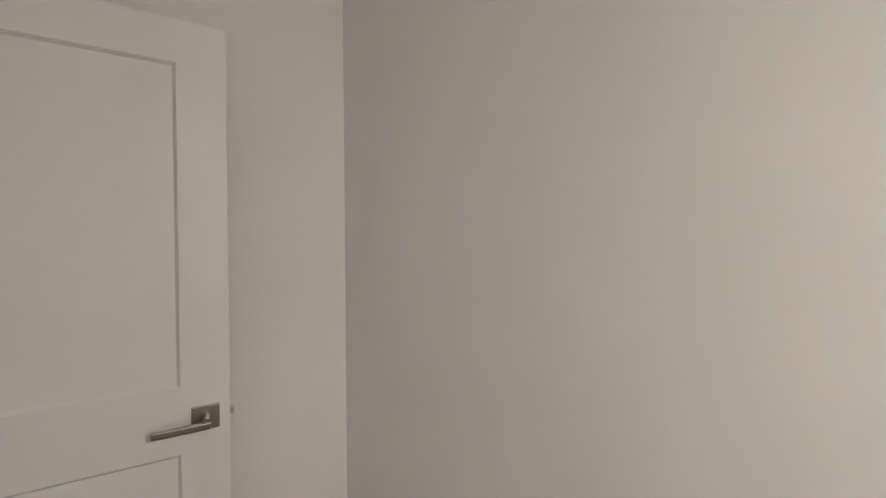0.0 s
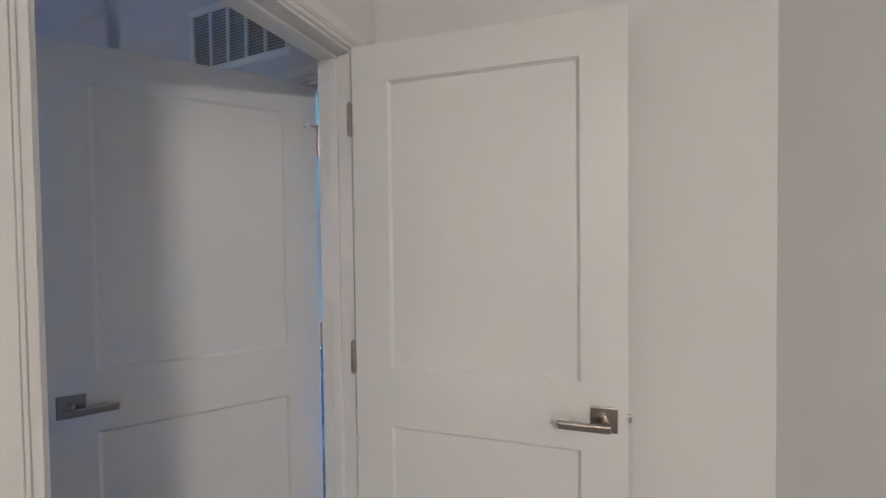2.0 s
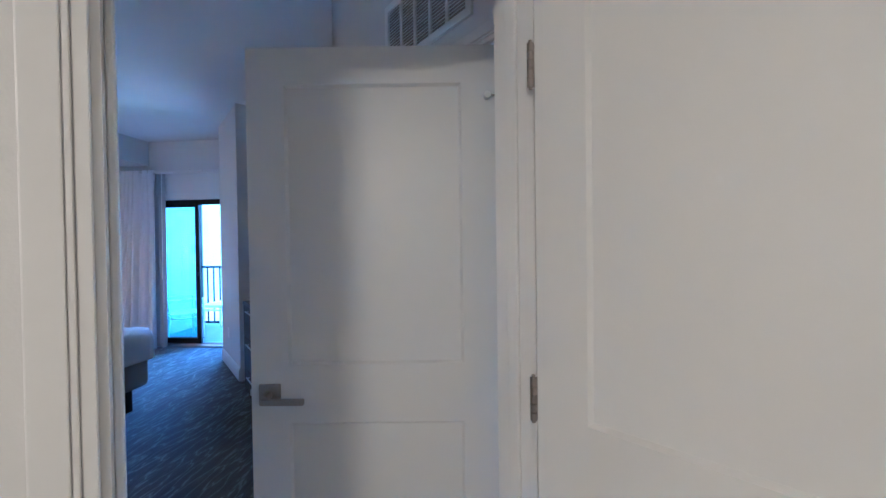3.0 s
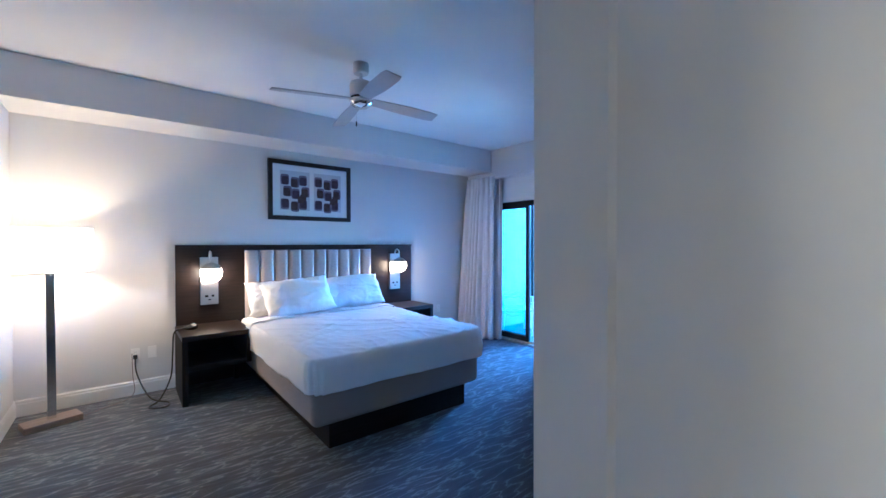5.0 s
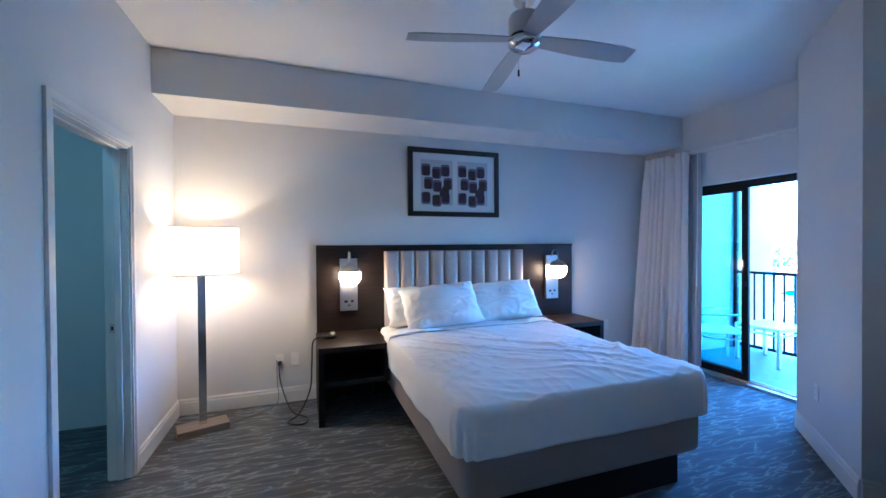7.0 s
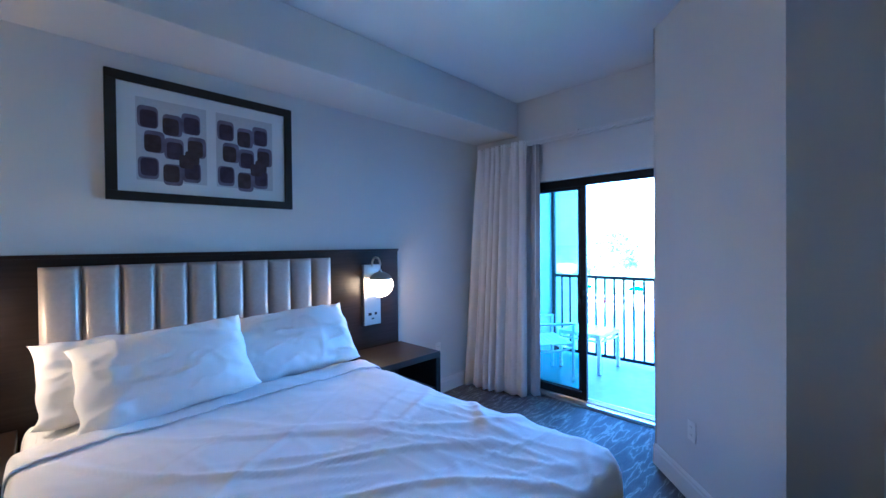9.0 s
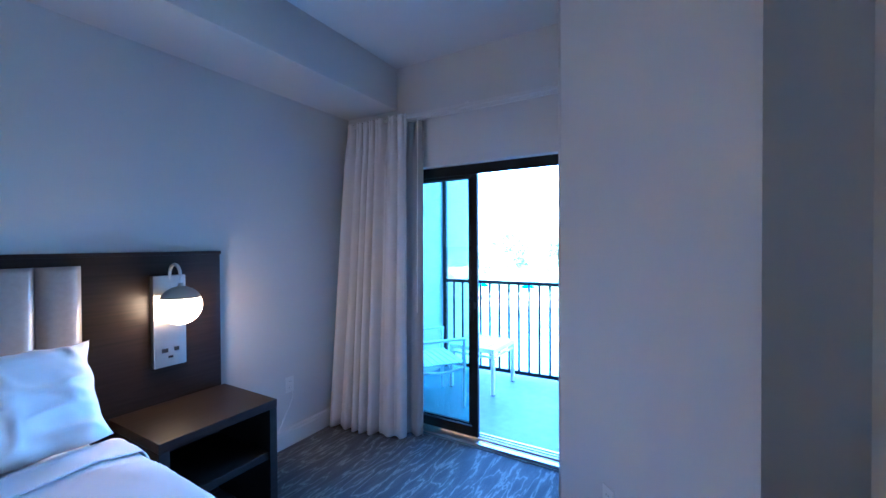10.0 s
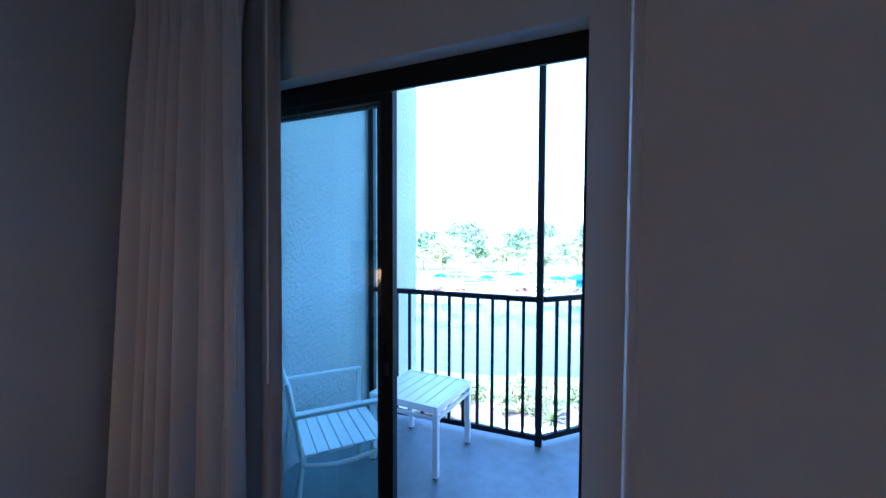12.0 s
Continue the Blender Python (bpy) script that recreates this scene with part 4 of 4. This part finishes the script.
# ---------------------------------------------------------------- sliding balcony door
_sd = thing("sliding_door", pose(0, 0, 0), "black aluminium sliding glass door, half open", "sliding door", kind="structure")
FX0, FX1 = 5.175, 5.285
FT = 2.045
tagged(part("threshold", boxbm((XB + 0.001, SY0, -0.12), (5.306, SY1, 0.006)), M_CONCRETE), "pale concrete door threshold", "threshold", kind="structure")
part("head_frame", boxbm((FX0, SY0, FT - 0.074), (FX0 + 0.013, SY1, FT), 0.002), M_BLACKMETAL, _sd)
part("head_track", boxbm((FX0 + 0.0135, SY0, FT - 0.030), (FX1, SY1, FT), 0.002), M_BLACKMETAL, _sd)
part("side_frame", boxbm((FX0, SY0, 0.03), (FX1, SY0 + 0.014, FT - 0.0555), 0.002), M_BLACKMETAL, _sd)
part("side_frame", boxbm((FX0, SY1 - 0.03, 0.03), (FX1, SY1, FT - 0.0555), 0.002), M_BLACKMETAL, _sd)
bm = boxbm((FX0 - 0.05, SY0, 0.0065), (FX1 + 0.02, SY1, 0.022), 0.002)
for x in (FX0 + 0.02, FX0 + 0.055, FX0 + 0.09):
    box(bm, (x - 0.003, SY0 + 0.03, 0.022), (x + 0.003, SY1 - 0.03, 0.034))
part("sill_track", bm, M_NICKEL, _sd, "aluminium sill track")


def sash(x, y0, y1, name, stile):
    s = part(name, boxbm((x - 0.016, y0, 0.034), (x + 0.016, y0 + stile, FT - 0.056), 0.002), M_BLACKMETAL, _sd)
    part("stile", boxbm((x - 0.016, y1 - stile, 0.034), (x + 0.016, y1, FT - 0.056), 0.002), M_BLACKMETAL, s)
    part("bottom_rail", boxbm((x - 0.0155, y0 + stile, 0.034), (x + 0.0155, y1 - stile, 0.105), 0.002), M_BLACKMETAL, s)
    part("top_rail", boxbm((x - 0.0155, y0 + stile, FT - 0.096), (x + 0.0155, y1 - stile, FT - 0.056), 0.002), M_BLACKMETAL, s)
    g = part("pane", boxbm((x - 0.003, y0 + stile, 0.105), (x + 0.003, y1 - stile, FT - 0.096)), M_GLASS, s)
    g.visible_shadow = False
    return s


_s1 = sash(5.205, 3.325, 4.06, "sliding_sash", 0.048)
_s2 = sash(5.252, 3.380, 4.075, "fixed_sash", 0.040)
bm = boxbm((5.176, 3.352, 0.90), (5.190, 3.374, 1.10), 0.004)
part("pull_handle", bm, M_BLACKMETAL, _s1)
part("latch", boxbm((5.170, 3.338, 0.985), (5.190, 3.350, 1.03), 0.003), M_BLACKPLASTIC, _s1)

# ---------------------------------------------------------------- balcony
BZ = -0.05


def prism(pts, z0, z1):
    bm = bmesh.new()
    lo = [bm.verts.new((x, y, z0)) for x, y in pts]
    hi = [bm.verts.new((x, y, z1)) for x, y in pts]
    bm.faces.new(lo)
    bm.faces.new(hi)
    for k in range(len(pts)):
        n = (k + 1) % len(pts)
        bm.faces.new((lo[k], lo[n], hi[n], hi[k]))
    return bm


SLAB = [(5.306, 1.4), (8.0, 1.4), (8.0, 2.20), (6.98, 3.12), (6.98, 4.552), (5.306, 4.552)]
tagged(part("balcony_floor", prism(SLAB, BZ - 0.2, BZ), M_CONCRETE), "blue-grey sealed concrete balcony floor", "balcony", kind="structure")
tagged(part("balcony_ceiling", prism(SLAB, 3.35, 3.5), M_STUCCO), "white stucco balcony soffit", "ceiling", kind="structure")
tagged(part("wall_balcony_side", boxbm((5.306, 4.555, -9.0), (7.62, 4.80, 6.0)), M_STUCCO), "rough white stucco side wall", "wall", kind="structure")
tagged(part("wall_balcony_end", boxbm((5.306, 1.2, -9.0), (8.0, 1.398, 6.0)), M_STUCCO), "rough white stucco side wall", "wall", kind="structure")
for nm, a, b in (("wall_facade_low", (5.31, 1.4, BZ), (5.36, SY0 - 0.02, 3.349)), ("wall_facade_side", (5.31, SY1 + 0.02, BZ), (5.36, 4.553, 3.349)), ("wall_facade_head", (5.31, SY0 - 0.02, 2.07), (5.36, SY1 + 0.02, 3.349))):
    tagged(part(nm, boxbm(a, b), M_STUCCO), "rough white stucco facade", "wall", kind="structure")


def railing(name, p, q, first, last):
    length = math.hypot(q[0] - p[0], q[1] - p[1])
    t = thing(name, along(p, q) @ pose(0, 0, BZ), "black aluminium balcony railing with slim balusters", "railing", "balcony railings")
    part("top_rail", boxbm((0, -0.022, 1.045), (length, 0.022, 1.085), 0.004), M_BLACKMETAL, t)
    part("bottom_rail", boxbm((0, -0.016, 0.035), (length, 0.016, 0.075), 0.003), M_BLACKMETAL, t)
    n = int(length / 0.12)
    base = None
    for k in range(1, n + 1):
        x = k * length / (n + 1)
        ob = part("baluster", boxbm((-0.0115, -0.0085, 0.075), (0.0115, 0.0085, 1.045)), M_BLACKMETAL, t) if base is None else new("baluster", base)
        base = ob.data
        ob.parent = t
        ob.location = (x, 0, 0)
    for x, on in ((0, first), (length, last)):
        if on:
            part("screen_post", boxbm((x - 0.024, -0.024, 0), (x + 0.024, 0.024, 3.399), 0.003), M_BLACKMETAL, t, "tall black post up to the soffit")
    return t


railing("railing", (6.80, 4.525), (6.862, 3.135), True, True)
railing("railing", (6.882, 3.112), (7.85, 2.24), False, True)
railing("railing", (7.85, 2.20), (7.85, 1.42), False, False)

# white slatted side table
_tb = thing("side_table", pose(6.178, 3.622, BZ, 0, 0, -3), "white slatted aluminium side table on the balcony", "side table")
TS, TH = 0.52, 0.462
for k in range(6):
    y = 0.025 + k * (TS - 0.05) / 6
    part("slat", boxbm((0.025, y + 0.003, TH - 0.018), (TS - 0.025, y + (TS - 0.05) / 6 - 0.003, TH - 0.002), 0.002), M_WHITEALU, _tb)
for a, b in (((0, 0), (TS, 0.025)), ((0, TS - 0.025), (TS, TS)), ((0, 0.0255), (0.025, TS - 0.0255)), ((TS - 0.025, 0.0255), (TS, TS - 0.0255))):
    part("top_edge", boxbm((a[0], a[1], TH - 0.045), (b[0], b[1], TH), 0.003), M_WHITEALU, _tb)
    part("apron_rail", boxbm((a[0] + 0.003, a[1] + 0.003, TH - 0.095), (b[0] - 0.003, b[1] - 0.003, TH - 0.072), 0.003), M_WHITEALU, _tb)
for x in (0, TS - 0.036):
    for y in (0, TS - 0.036):
        lg = part("leg", boxbm((x, y, 0.008), (x + 0.036, y + 0.036, TH - 0.0455), 0.003), M_WHITEALU, _tb)
        part("foot", boxbm((x + 0.004, y + 0.004, 0), (x + 0.032, y + 0.032, 0.0085)), M_BLACKPLASTIC, lg)

# white patio chair: x runs forwards, y to its left side
_ch = thing("patio_chair", pose(6.170, 4.205, BZ, 0, 0, -38), "white slatted aluminium patio chair with open arms by stucco wall", "patio chair")
CW, CD = 0.56, 0.46
for k in range(7):
    x = -CD + 0.035 + k * (CD - 0.02) / 7
    part("seat_slat", boxbm((x + 0.003, -CW + 0.012, 0.400), (x + (CD - 0.02) / 7 - 0.003, -0.012, 0.416), 0.003), M_WHITEALU, _ch)
part("seat_rail", boxbm((-0.012, -CW + 0.016, 0.355), (0.014, -0.016, 0.3995), 0.004), M_WHITEALU, _ch)
part("seat_rail", boxbm((-CD + 0.02, -CW + 0.016, 0.355), (-CD + 0.046, -0.016, 0.3995), 0.004), M_WHITEALU, _ch)
for y in (0.0, -CW):
    part("front_leg", boxbm((-0.014, y - 0.015, 0), (0.014, y + 0.015, 0.617), 0.005), M_WHITEALU, _ch)
    bm = bmesh.new()
    tube(bm, [(-CD - 0.02, y, 0), (-CD + 0.02, y, 0.36), (-CD + 0.012, y, 0.50), (-CD - 0.018, y, 0.66), (-CD - 0.045, y, 0.80)], 0.0145, 10)
    part("back_leg", bm, M_WHITEALU, _ch, smooth=True)
    part("arm_rest", boxbm((-CD - 0.01, y - 0.021, 0.6175), (0.018, y + 0.021, 0.640), 0.006), M_WHITEALU, _ch)
    bm = bmesh.new()
    tube(bm, [(-CD + 0.02, y, 0.372)] + [(-CD + 0.02 + (CD - 0.02) * q, y, 0.372 - 0.035 * math.sin(math.pi * q)) for q in (0.2, 0.4, 0.6, 0.8)] + [(0.0, y, 0.372)], 0.013, 8)
    part("side_rail", bm, M_WHITEALU, _ch, smooth=True)
for z, dx in ((0.50, 0.012), (0.585, -0.004), (0.67, -0.020), (0.755, -0.036)):
    part("back_slat", boxbm((-CD + dx - 0.008, -CW + 0.016, z - 0.03), (-CD + dx + 0.008, -0.016, z + 0.03), 0.004), M_WHITEALU, _ch)

# ---------------------------------------------------------------- grounds: lake, banks, trees
FAR = pose(4.0, 2.6, -8.6, 0, 0, 20)
M_GRASS = mat("lawn", (0.10, 0.16, 0.045), 0.95, grain=0.35, grain_scale=3.0, stain=0.25, bump=0.3, bump_scale=20)
M_SAND = mat("pale_paving", (0.52, 0.49, 0.44), 0.9, grain=0.12, grain_scale=2.0, stain=0.12)
M_MULCH = mat("mulch", (0.10, 0.07, 0.055), 0.95, grain=0.4, grain_scale=9.0, stain=0.2, bump=0.5, bump_scale=30)
M_WATER = mat("lake_water", (0.06, 0.11, 0.125), 0.06, stain=0.2, bump=0.25, bump_scale=2.2)
M_WATER.node_tree.nodes["Principled BSDF"].inputs["IOR"].default_value = 1.22
M_LEAF = [mat("leaf_dark", (0.055, 0.085, 0.034), 0.7, grain=0.35, grain_scale=2.0), mat("leaf_mid", (0.10, 0.13, 0.04), 0.7, grain=0.35, grain_scale=2.0), mat("leaf_pale", (0.19, 0.19, 0.06), 0.7, grain=0.3, grain_scale=2.0)]
M_FLOWER = [mat("blossom_red", (0.30, 0.012, 0.03), 0.7, grain=0.3, grain_scale=5.0), mat("blossom_pink", (0.34, 0.05, 0.13), 0.7, grain=0.3, grain_scale=5.0)]
M_BARK = mat("palm_bark", (0.24, 0.19, 0.14), 0.95, grain=0.3, grain_scale=8.0, bump=0.4, bump_scale=12)
M_BLUE = mat("blue_canvas", (0.02, 0.08, 0.34), 0.8, grain=0.1, grain_scale=8.0)
M_PILE = mat("weathered_timber", (0.30, 0.27, 0.23), 0.9, grain=0.25, grain_scale=10.0, stain=0.15)

bm = bmesh.new()
bmesh.ops.create_grid(bm, x_segments=40, y_segments=40, size=2500)
g = part("ground", bm, M_GRASS)
g.matrix_world = pose(0, 0, -8.6)
tagged(g, "green lawn ground reaching the horizon", "ground", kind="structure")


def bank(seed, d0, d1, name, material, z, label, cat):
    """A strip across the view between two wavy shores at the distances d0 and d1."""
    bm = bmesh.new()
    prev = None
    for s in np.arange(-120, 121, 3.0):
        w0 = 1.6 * noise.noise(Vector((s * 0.06, seed, 0)))
        w1 = 1.2 * noise.noise(Vector((s * 0.05, seed + 5, 0)))
        cur = (bm.verts.new((d0 + w0, s, z)), bm.verts.new((d1 + w1, s, z)))
        if prev:
            bm.faces.new((prev[0], prev[1], cur[1], cur[0]))
        prev = cur
    ob = part(name, bm, material)
    ob.matrix_world = FAR
    return tagged(ob, label, cat, kind="structure")


bank(1.0, 28.2, 62.0, "water", M_WATER, 0.02, "still blue lake water with soft ripples", "lake")
bank(2.0, 20.9, 23.6, "planting_bed", M_MULCH, 0.03, "dark mulch planting bed by the lake", "planting bed")
bank(3.0, 15.5, 20.3, "pavement", M_SAND, 0.035, "pale paved lakeside path", "path")
bank(4.0, 66.5, 82.0, "pool_deck", M_SAND, 0.04, "pale pool deck across the lake", "pool deck")

_sw = thing("seawall", FAR, "timber seawall of short piles along the far shore", "seawall", kind="structure")
base = None
for k in range(110):
    if base is None:
        ob = part("pile", boxbm((-0.15, -0.32, -0.1), (0.15, 0.32, 0.95), 0.05), M_PILE, _sw)
        base = ob.data
    else:
        ob = new("pile", base)
        ob.parent = _sw
    s = -40 + k * 0.74
    ob.location = (62.4 + 0.9 * noise.noise(Vector((s * 0.05, 6.0, 0))), s, 0.03 * ((k * 7) % 5))


def leaf_cloud(n, rx, rz, size, seed, lumps=9):
    """Many small folded leaves gathered in uneven clumps."""
    rnd = random.Random(seed)
    bm = bmesh.new()
    cs = []
    for _ in range(lumps):
        a, r = rnd.uniform(0, 2 * math.pi), rx * math.sqrt(rnd.random()) * 0.75
        cs.append((r * math.cos(a), r * math.sin(a), rnd.uniform(-0.6, 0.75) * rz, rnd.uniform(0.28, 0.5)))
    for _ in range(n):
        cx, cy, cz, cr = rnd.choice(cs)
        d = Vector((rnd.gauss(0, 1), rnd.gauss(0, 1), rnd.gauss(0, 0.8)))
        d = d.normalized() * rnd.uniform(0.55, 1.0)
        p = Vector((cx + d.x * cr * rx, cy + d.y * cr * rx, cz + d.z * cr * rz))
        m = Matrix.Translation(p) @ Euler((rnd.uniform(-1, 1), rnd.uniform(-1, 1), rnd.uniform(0, 6.3))).to_matrix().to_4x4()
        s = size * rnd.uniform(0.6, 1.3)
        v = [bm.verts.new(m @ Vector(c)) for c in ((-s, 0, 0), (0, -0.4 * s, 0.12 * s), (s, 0, 0), (0, 0.4 * s, 0.12 * s))]
        bm.faces.new((v[0], v[1], v[2]))
        bm.faces.new((v[0], v[2], v[3]))
    return bm


def broadleaf(seed, h, leaf):
    t = thing("tree", FAR, "full green broadleaf tree across the lake", "tree", "trees across the lake")
    rnd = random.Random(seed)
    bm = tube(bmesh.new(), [(0, 0, 0), (0.1, 0.05, h * 0.25), (0.0, 0.15, h * 0.5), (0.15, 0.1, h * 0.75)], 0.16, 8)
    for v in bm.verts:
        v.co.x *= 1.25 - 0.8 * v.co.z / h
        v.co.y *= 1.25 - 0.8 * v.co.z / h
    for k in range(5):
        a = k * 1.26 + rnd.random()
        tube(bm, [(0, 0, h * (0.35 + 0.06 * k)), (0.9 * math.cos(a), 0.9 * math.sin(a), h * (0.5 + 0.05 * k)), (1.7 * math.cos(a), 1.7 * math.sin(a), h * (0.6 + 0.06 * k))], 0.05, 6)
    part("trunk", bm, M_BARK, t)
    bm = leaf_cloud(900, h * 0.36, h * 0.34, 0.34, seed, 14)
    bmesh.ops.translate(bm, vec=(0, 0, h * 0.66), verts=bm.verts)
    part("crown", bm, leaf, t)
    return t


def palm(seed, h):
    t = thing("palm_tree", FAR, "slender palm tree with arching fronds across the lake", "palm tree", "palms across the lake")
    rnd = random.Random(seed)
    lean = rnd.uniform(-0.5, 0.5)
    bm = bmesh.new()
    pts = [(lean * (s ** 2), 0.2 * lean * s, h * s) for s in np.linspace(0, 1, 9)]
    for k in range(8):
        cyl(bm, pts[k], pts[k + 1], 0.17 - 0.008 * k, 0.15 - 0.008 * k, 9, False)
    part("trunk", bm, M_BARK, t)
    top = Vector(pts[-1])
    base_frond = None
    for k in range(18):
        a = k * 2.4 + rnd.uniform(-0.2, 0.2)
        rise = rnd.uniform(-0.5, 0.9)
        bm = bmesh.new()
        L = rnd.uniform(2.0, 2.7)
        for i in range(14):
            s = (i + 0.5) / 14
            p = Vector((L * s, 0, L * (rise * s - (0.55 + 0.5 * rise) * s * s)))
            w = 0.62 * math.sin(math.pi * min(1, 0.15 + s * 0.85)) + 0.12
            for e in (-1, 1):
                q = p + Vector((0.25, e * w, -0.30 * w - rnd.uniform(0, 0.12)))
                v = [bm.verts.new(p + Vector((-0.05, 0, 0))), bm.verts.new(p + Vector((0.08, 0, 0.02))), bm.verts.new(q)]
                bm.faces.new(v)
        bmesh.ops.transform(bm, matrix=Matrix.Translation(top) @ pose(0, 0, 0, 0, 0, math.degrees(a)), verts=bm.verts)
        part("frond", bm, M_LEAF[k % 2 + 1], t)
    return t


def shrub(seed, r, h, material, label, size=0.13, n=260, name="shrub"):
    t = thing(name, FAR, label, "shrub", "lakeside shrubs")
    bm = leaf_cloud(n, r, h * 0.5, size, seed, 7)
    bmesh.ops.translate(bm, vec=(0, 0, h * 0.45), verts=bm.verts)
    part("foliage", bm, material, t)
    bm = bmesh.new()
    for k in range(4):
        cyl(bm, (0, 0, 0), (0.4 * r * math.cos(k * 1.6), 0.4 * r * math.sin(k * 1.6), h * 0.5), 0.03, 0.015, 6)
    part("stems", bm, M_BARK, t)
    return t


def spiky(seed, r, material, label):
    t = thing("spiky_plant", FAR, label, "plant", "spiky lakeside plants")
    rnd = random.Random(seed)
    for k in range(26):
        a, up = k * 2.4, rnd.uniform(0.25, 1.35)
        d = Vector((math.cos(a) * math.cos(up), math.sin(a) * math.cos(up), math.sin(up)))
        side = Vector((-math.sin(a), math.cos(a), 0)) * 0.05
        bm = bmesh.new()
        L = r * rnd.uniform(0.8, 1.15)
        p0, p1, p2 = Vector((0, 0, 0.05)), d * L * 0.6, d * L + Vector((0, 0, -0.22 * L * math.cos(up)))
        v = [bm.verts.new(p) for p in (p0 - side, p0 + side, p1 + side * 1.2, p1 - side * 1.2, p2)]
        bm.faces.new((v[0], v[1], v[2], v[3]))
        bm.faces.new((v[3], v[2], v[4]))
        part("leaf_blade", bm, material, t)
    return t


def strew(make, places):
    """One built thing, then copies: (forward, left, turn, scale) each."""
    first = None
    for d, s, a, k in places:
        m = FAR @ pose(d, s, 0.03, 0, 0, a)
        if first is None:
            first = make
            first.matrix_world = m @ Matrix.Scale(k, 4)
        else:
            c = copy_thing(first, m)
            c.scale = (k, k, k)


rnd = random.Random(11)


def ring(n, d0, d1, s0, s1, k0=0.8, k1=1.25):
    return [(rnd.uniform(d0, d1), s0 + (s1 - s0) * (i + rnd.random()) / n, rnd.uniform(0, 360), rnd.uniform(k0, k1)) for i in range(n)]


strew(broadleaf(1, 9.5, M_LEAF[0]), ring(13, 96, 125, -55, 60, 0.85, 1.35))
strew(broadleaf(4, 13.0, M_LEAF[0]), ring(16, 125, 165, -90, 95, 0.9, 1.35))
strew(broadleaf(2, 7.0, M_LEAF[1]), ring(11, 86, 118, -55, 60))
strew(broadleaf(3, 6.0, M_LEAF[2]), ring(7, 84, 100, -45, 55))
strew(palm(1, 7.0), ring(13, 72, 95, -30, 34, 0.75, 1.2))
strew(palm(2, 8.5), ring(8, 70, 95, -30, 34, 0.7, 1.1))
strew(palm(3, 5.5), ring(12, 67, 84, -24, 28, 0.7, 1.1))
strew(shrub(5, 1.4, 1.5, M_LEAF[1], "round green hedge shrub on the far shore", 0.2), ring(14, 64, 66.5, -34, 36))
strew(shrub(6, 1.2, 1.3, M_FLOWER[0], "red flowering shrub on the far shore", 0.16), ring(8, 63.6, 65.5, -22, 22))
strew(shrub(7, 1.2, 1.3, M_FLOWER[1], "pink flowering shrub on the far shore", 0.16), ring(8, 63.6, 65.5, -24, 22))
strew(shrub(8, 1.3, 1.4, M_LEAF[2], "yellow-green shrub on the far shore", 0.18), ring(7, 63.6, 66.0, -26, 26))
strew(shrub(9, 0.9, 1.0, M_LEAF[1], "low green shrub in the near planting bed", 0.09, 420), ring(12, 21.2, 25.0, -11, 12))
strew(shrub(10, 0.8, 0.9, M_LEAF[2], "low yellow-green shrub in the near planting bed", 0.09, 420), ring(13, 21.2, 25.6, -11, 12))
strew(spiky(4, 1.25, M_LEAF[2], "spiky pale green plant in the mulch bed"), ring(9, 21.4, 25.0, -9, 10, 0.8, 1.1))
strew(spiky(5, 1.1, M_LEAF[1], "spiky green plant in the mulch bed"), ring(8, 21.2, 24.4, -9, 10, 0.8, 1.1))

# pool umbrellas, a cabana, a sign
for k, (d, s) in enumerate(((74, 6.5), (72, -2.0), (78, -8.0), (76, 12.0), (71, -14.5))):
    u = thing("pool_umbrella", FAR @ pose(d, s, 0.04), "blue canvas pool umbrella on a white pole", "umbrella", "pool umbrellas")
    part("pole", cyl(bmesh.new(), (0, 0, 0), (0, 0, 2.5), 0.04, n=10), M_WHITEALU, u)
    part("canopy", lathe(bmesh.new(), [(1.45, 2.05), (1.42, 2.12), (0.7, 2.42), (0.0, 2.65)], 8), M_BLUE, u, "blue canvas canopy")
_cb = thing("cabana", FAR @ pose(68.5, -17.5, 0.04, 0, 0, 15), "blue canvas poolside cabana tent", "cabana")
for x in (-1.3, 1.3):
    for y in (-1.5, 1.5):
        part("post", boxbm((x - 0.05, y - 0.05, 0), (x + 0.05, y + 0.05, 2.4)), M_WHITEALU, _cb)
part("roof", lathe(bmesh.new(), [(2.15, 2.3), (2.15, 2.55), (0.0, 3.3)], 4, pose(0, 0, 0, 0, 0, 45)), M_BLUE, _cb, "blue canvas roof")
part("curtain_panel", boxbm((-1.28, -1.45, 0.1), (-1.24, 1.45, 2.3)), M_BLUE, _cb, "blue canvas side panel")
_sg = thing("bank_sign", FAR @ pose(25.4, -2.9, 0.03), "small dark sign on a thin post by the lake", "sign")
part("post", cyl(bmesh.new(), (0, 0, 0), (0, 0, 1.1), 0.02, n=8), M_BLACKMETAL, _sg)
part("board", boxbm((-0.015, -0.16, 0.82), (-0.005, 0.16, 1.15)), M_PILE, _sg)
for d, s in ((25.4, -4.6), (26.5, -6.6), (27.0, -1.0)):
    _sk = part("stake", cyl(bmesh.new(), (0, 0, 0), (0, 0, 0.95), 0.022, n=8), M_BLACKMETAL)
    _sk.matrix_world = FAR @ pose(d, s, 0.0)
    tagged(_sk, "thin dark garden stake in the lakeside lawn", "stake", "lakeside stakes")
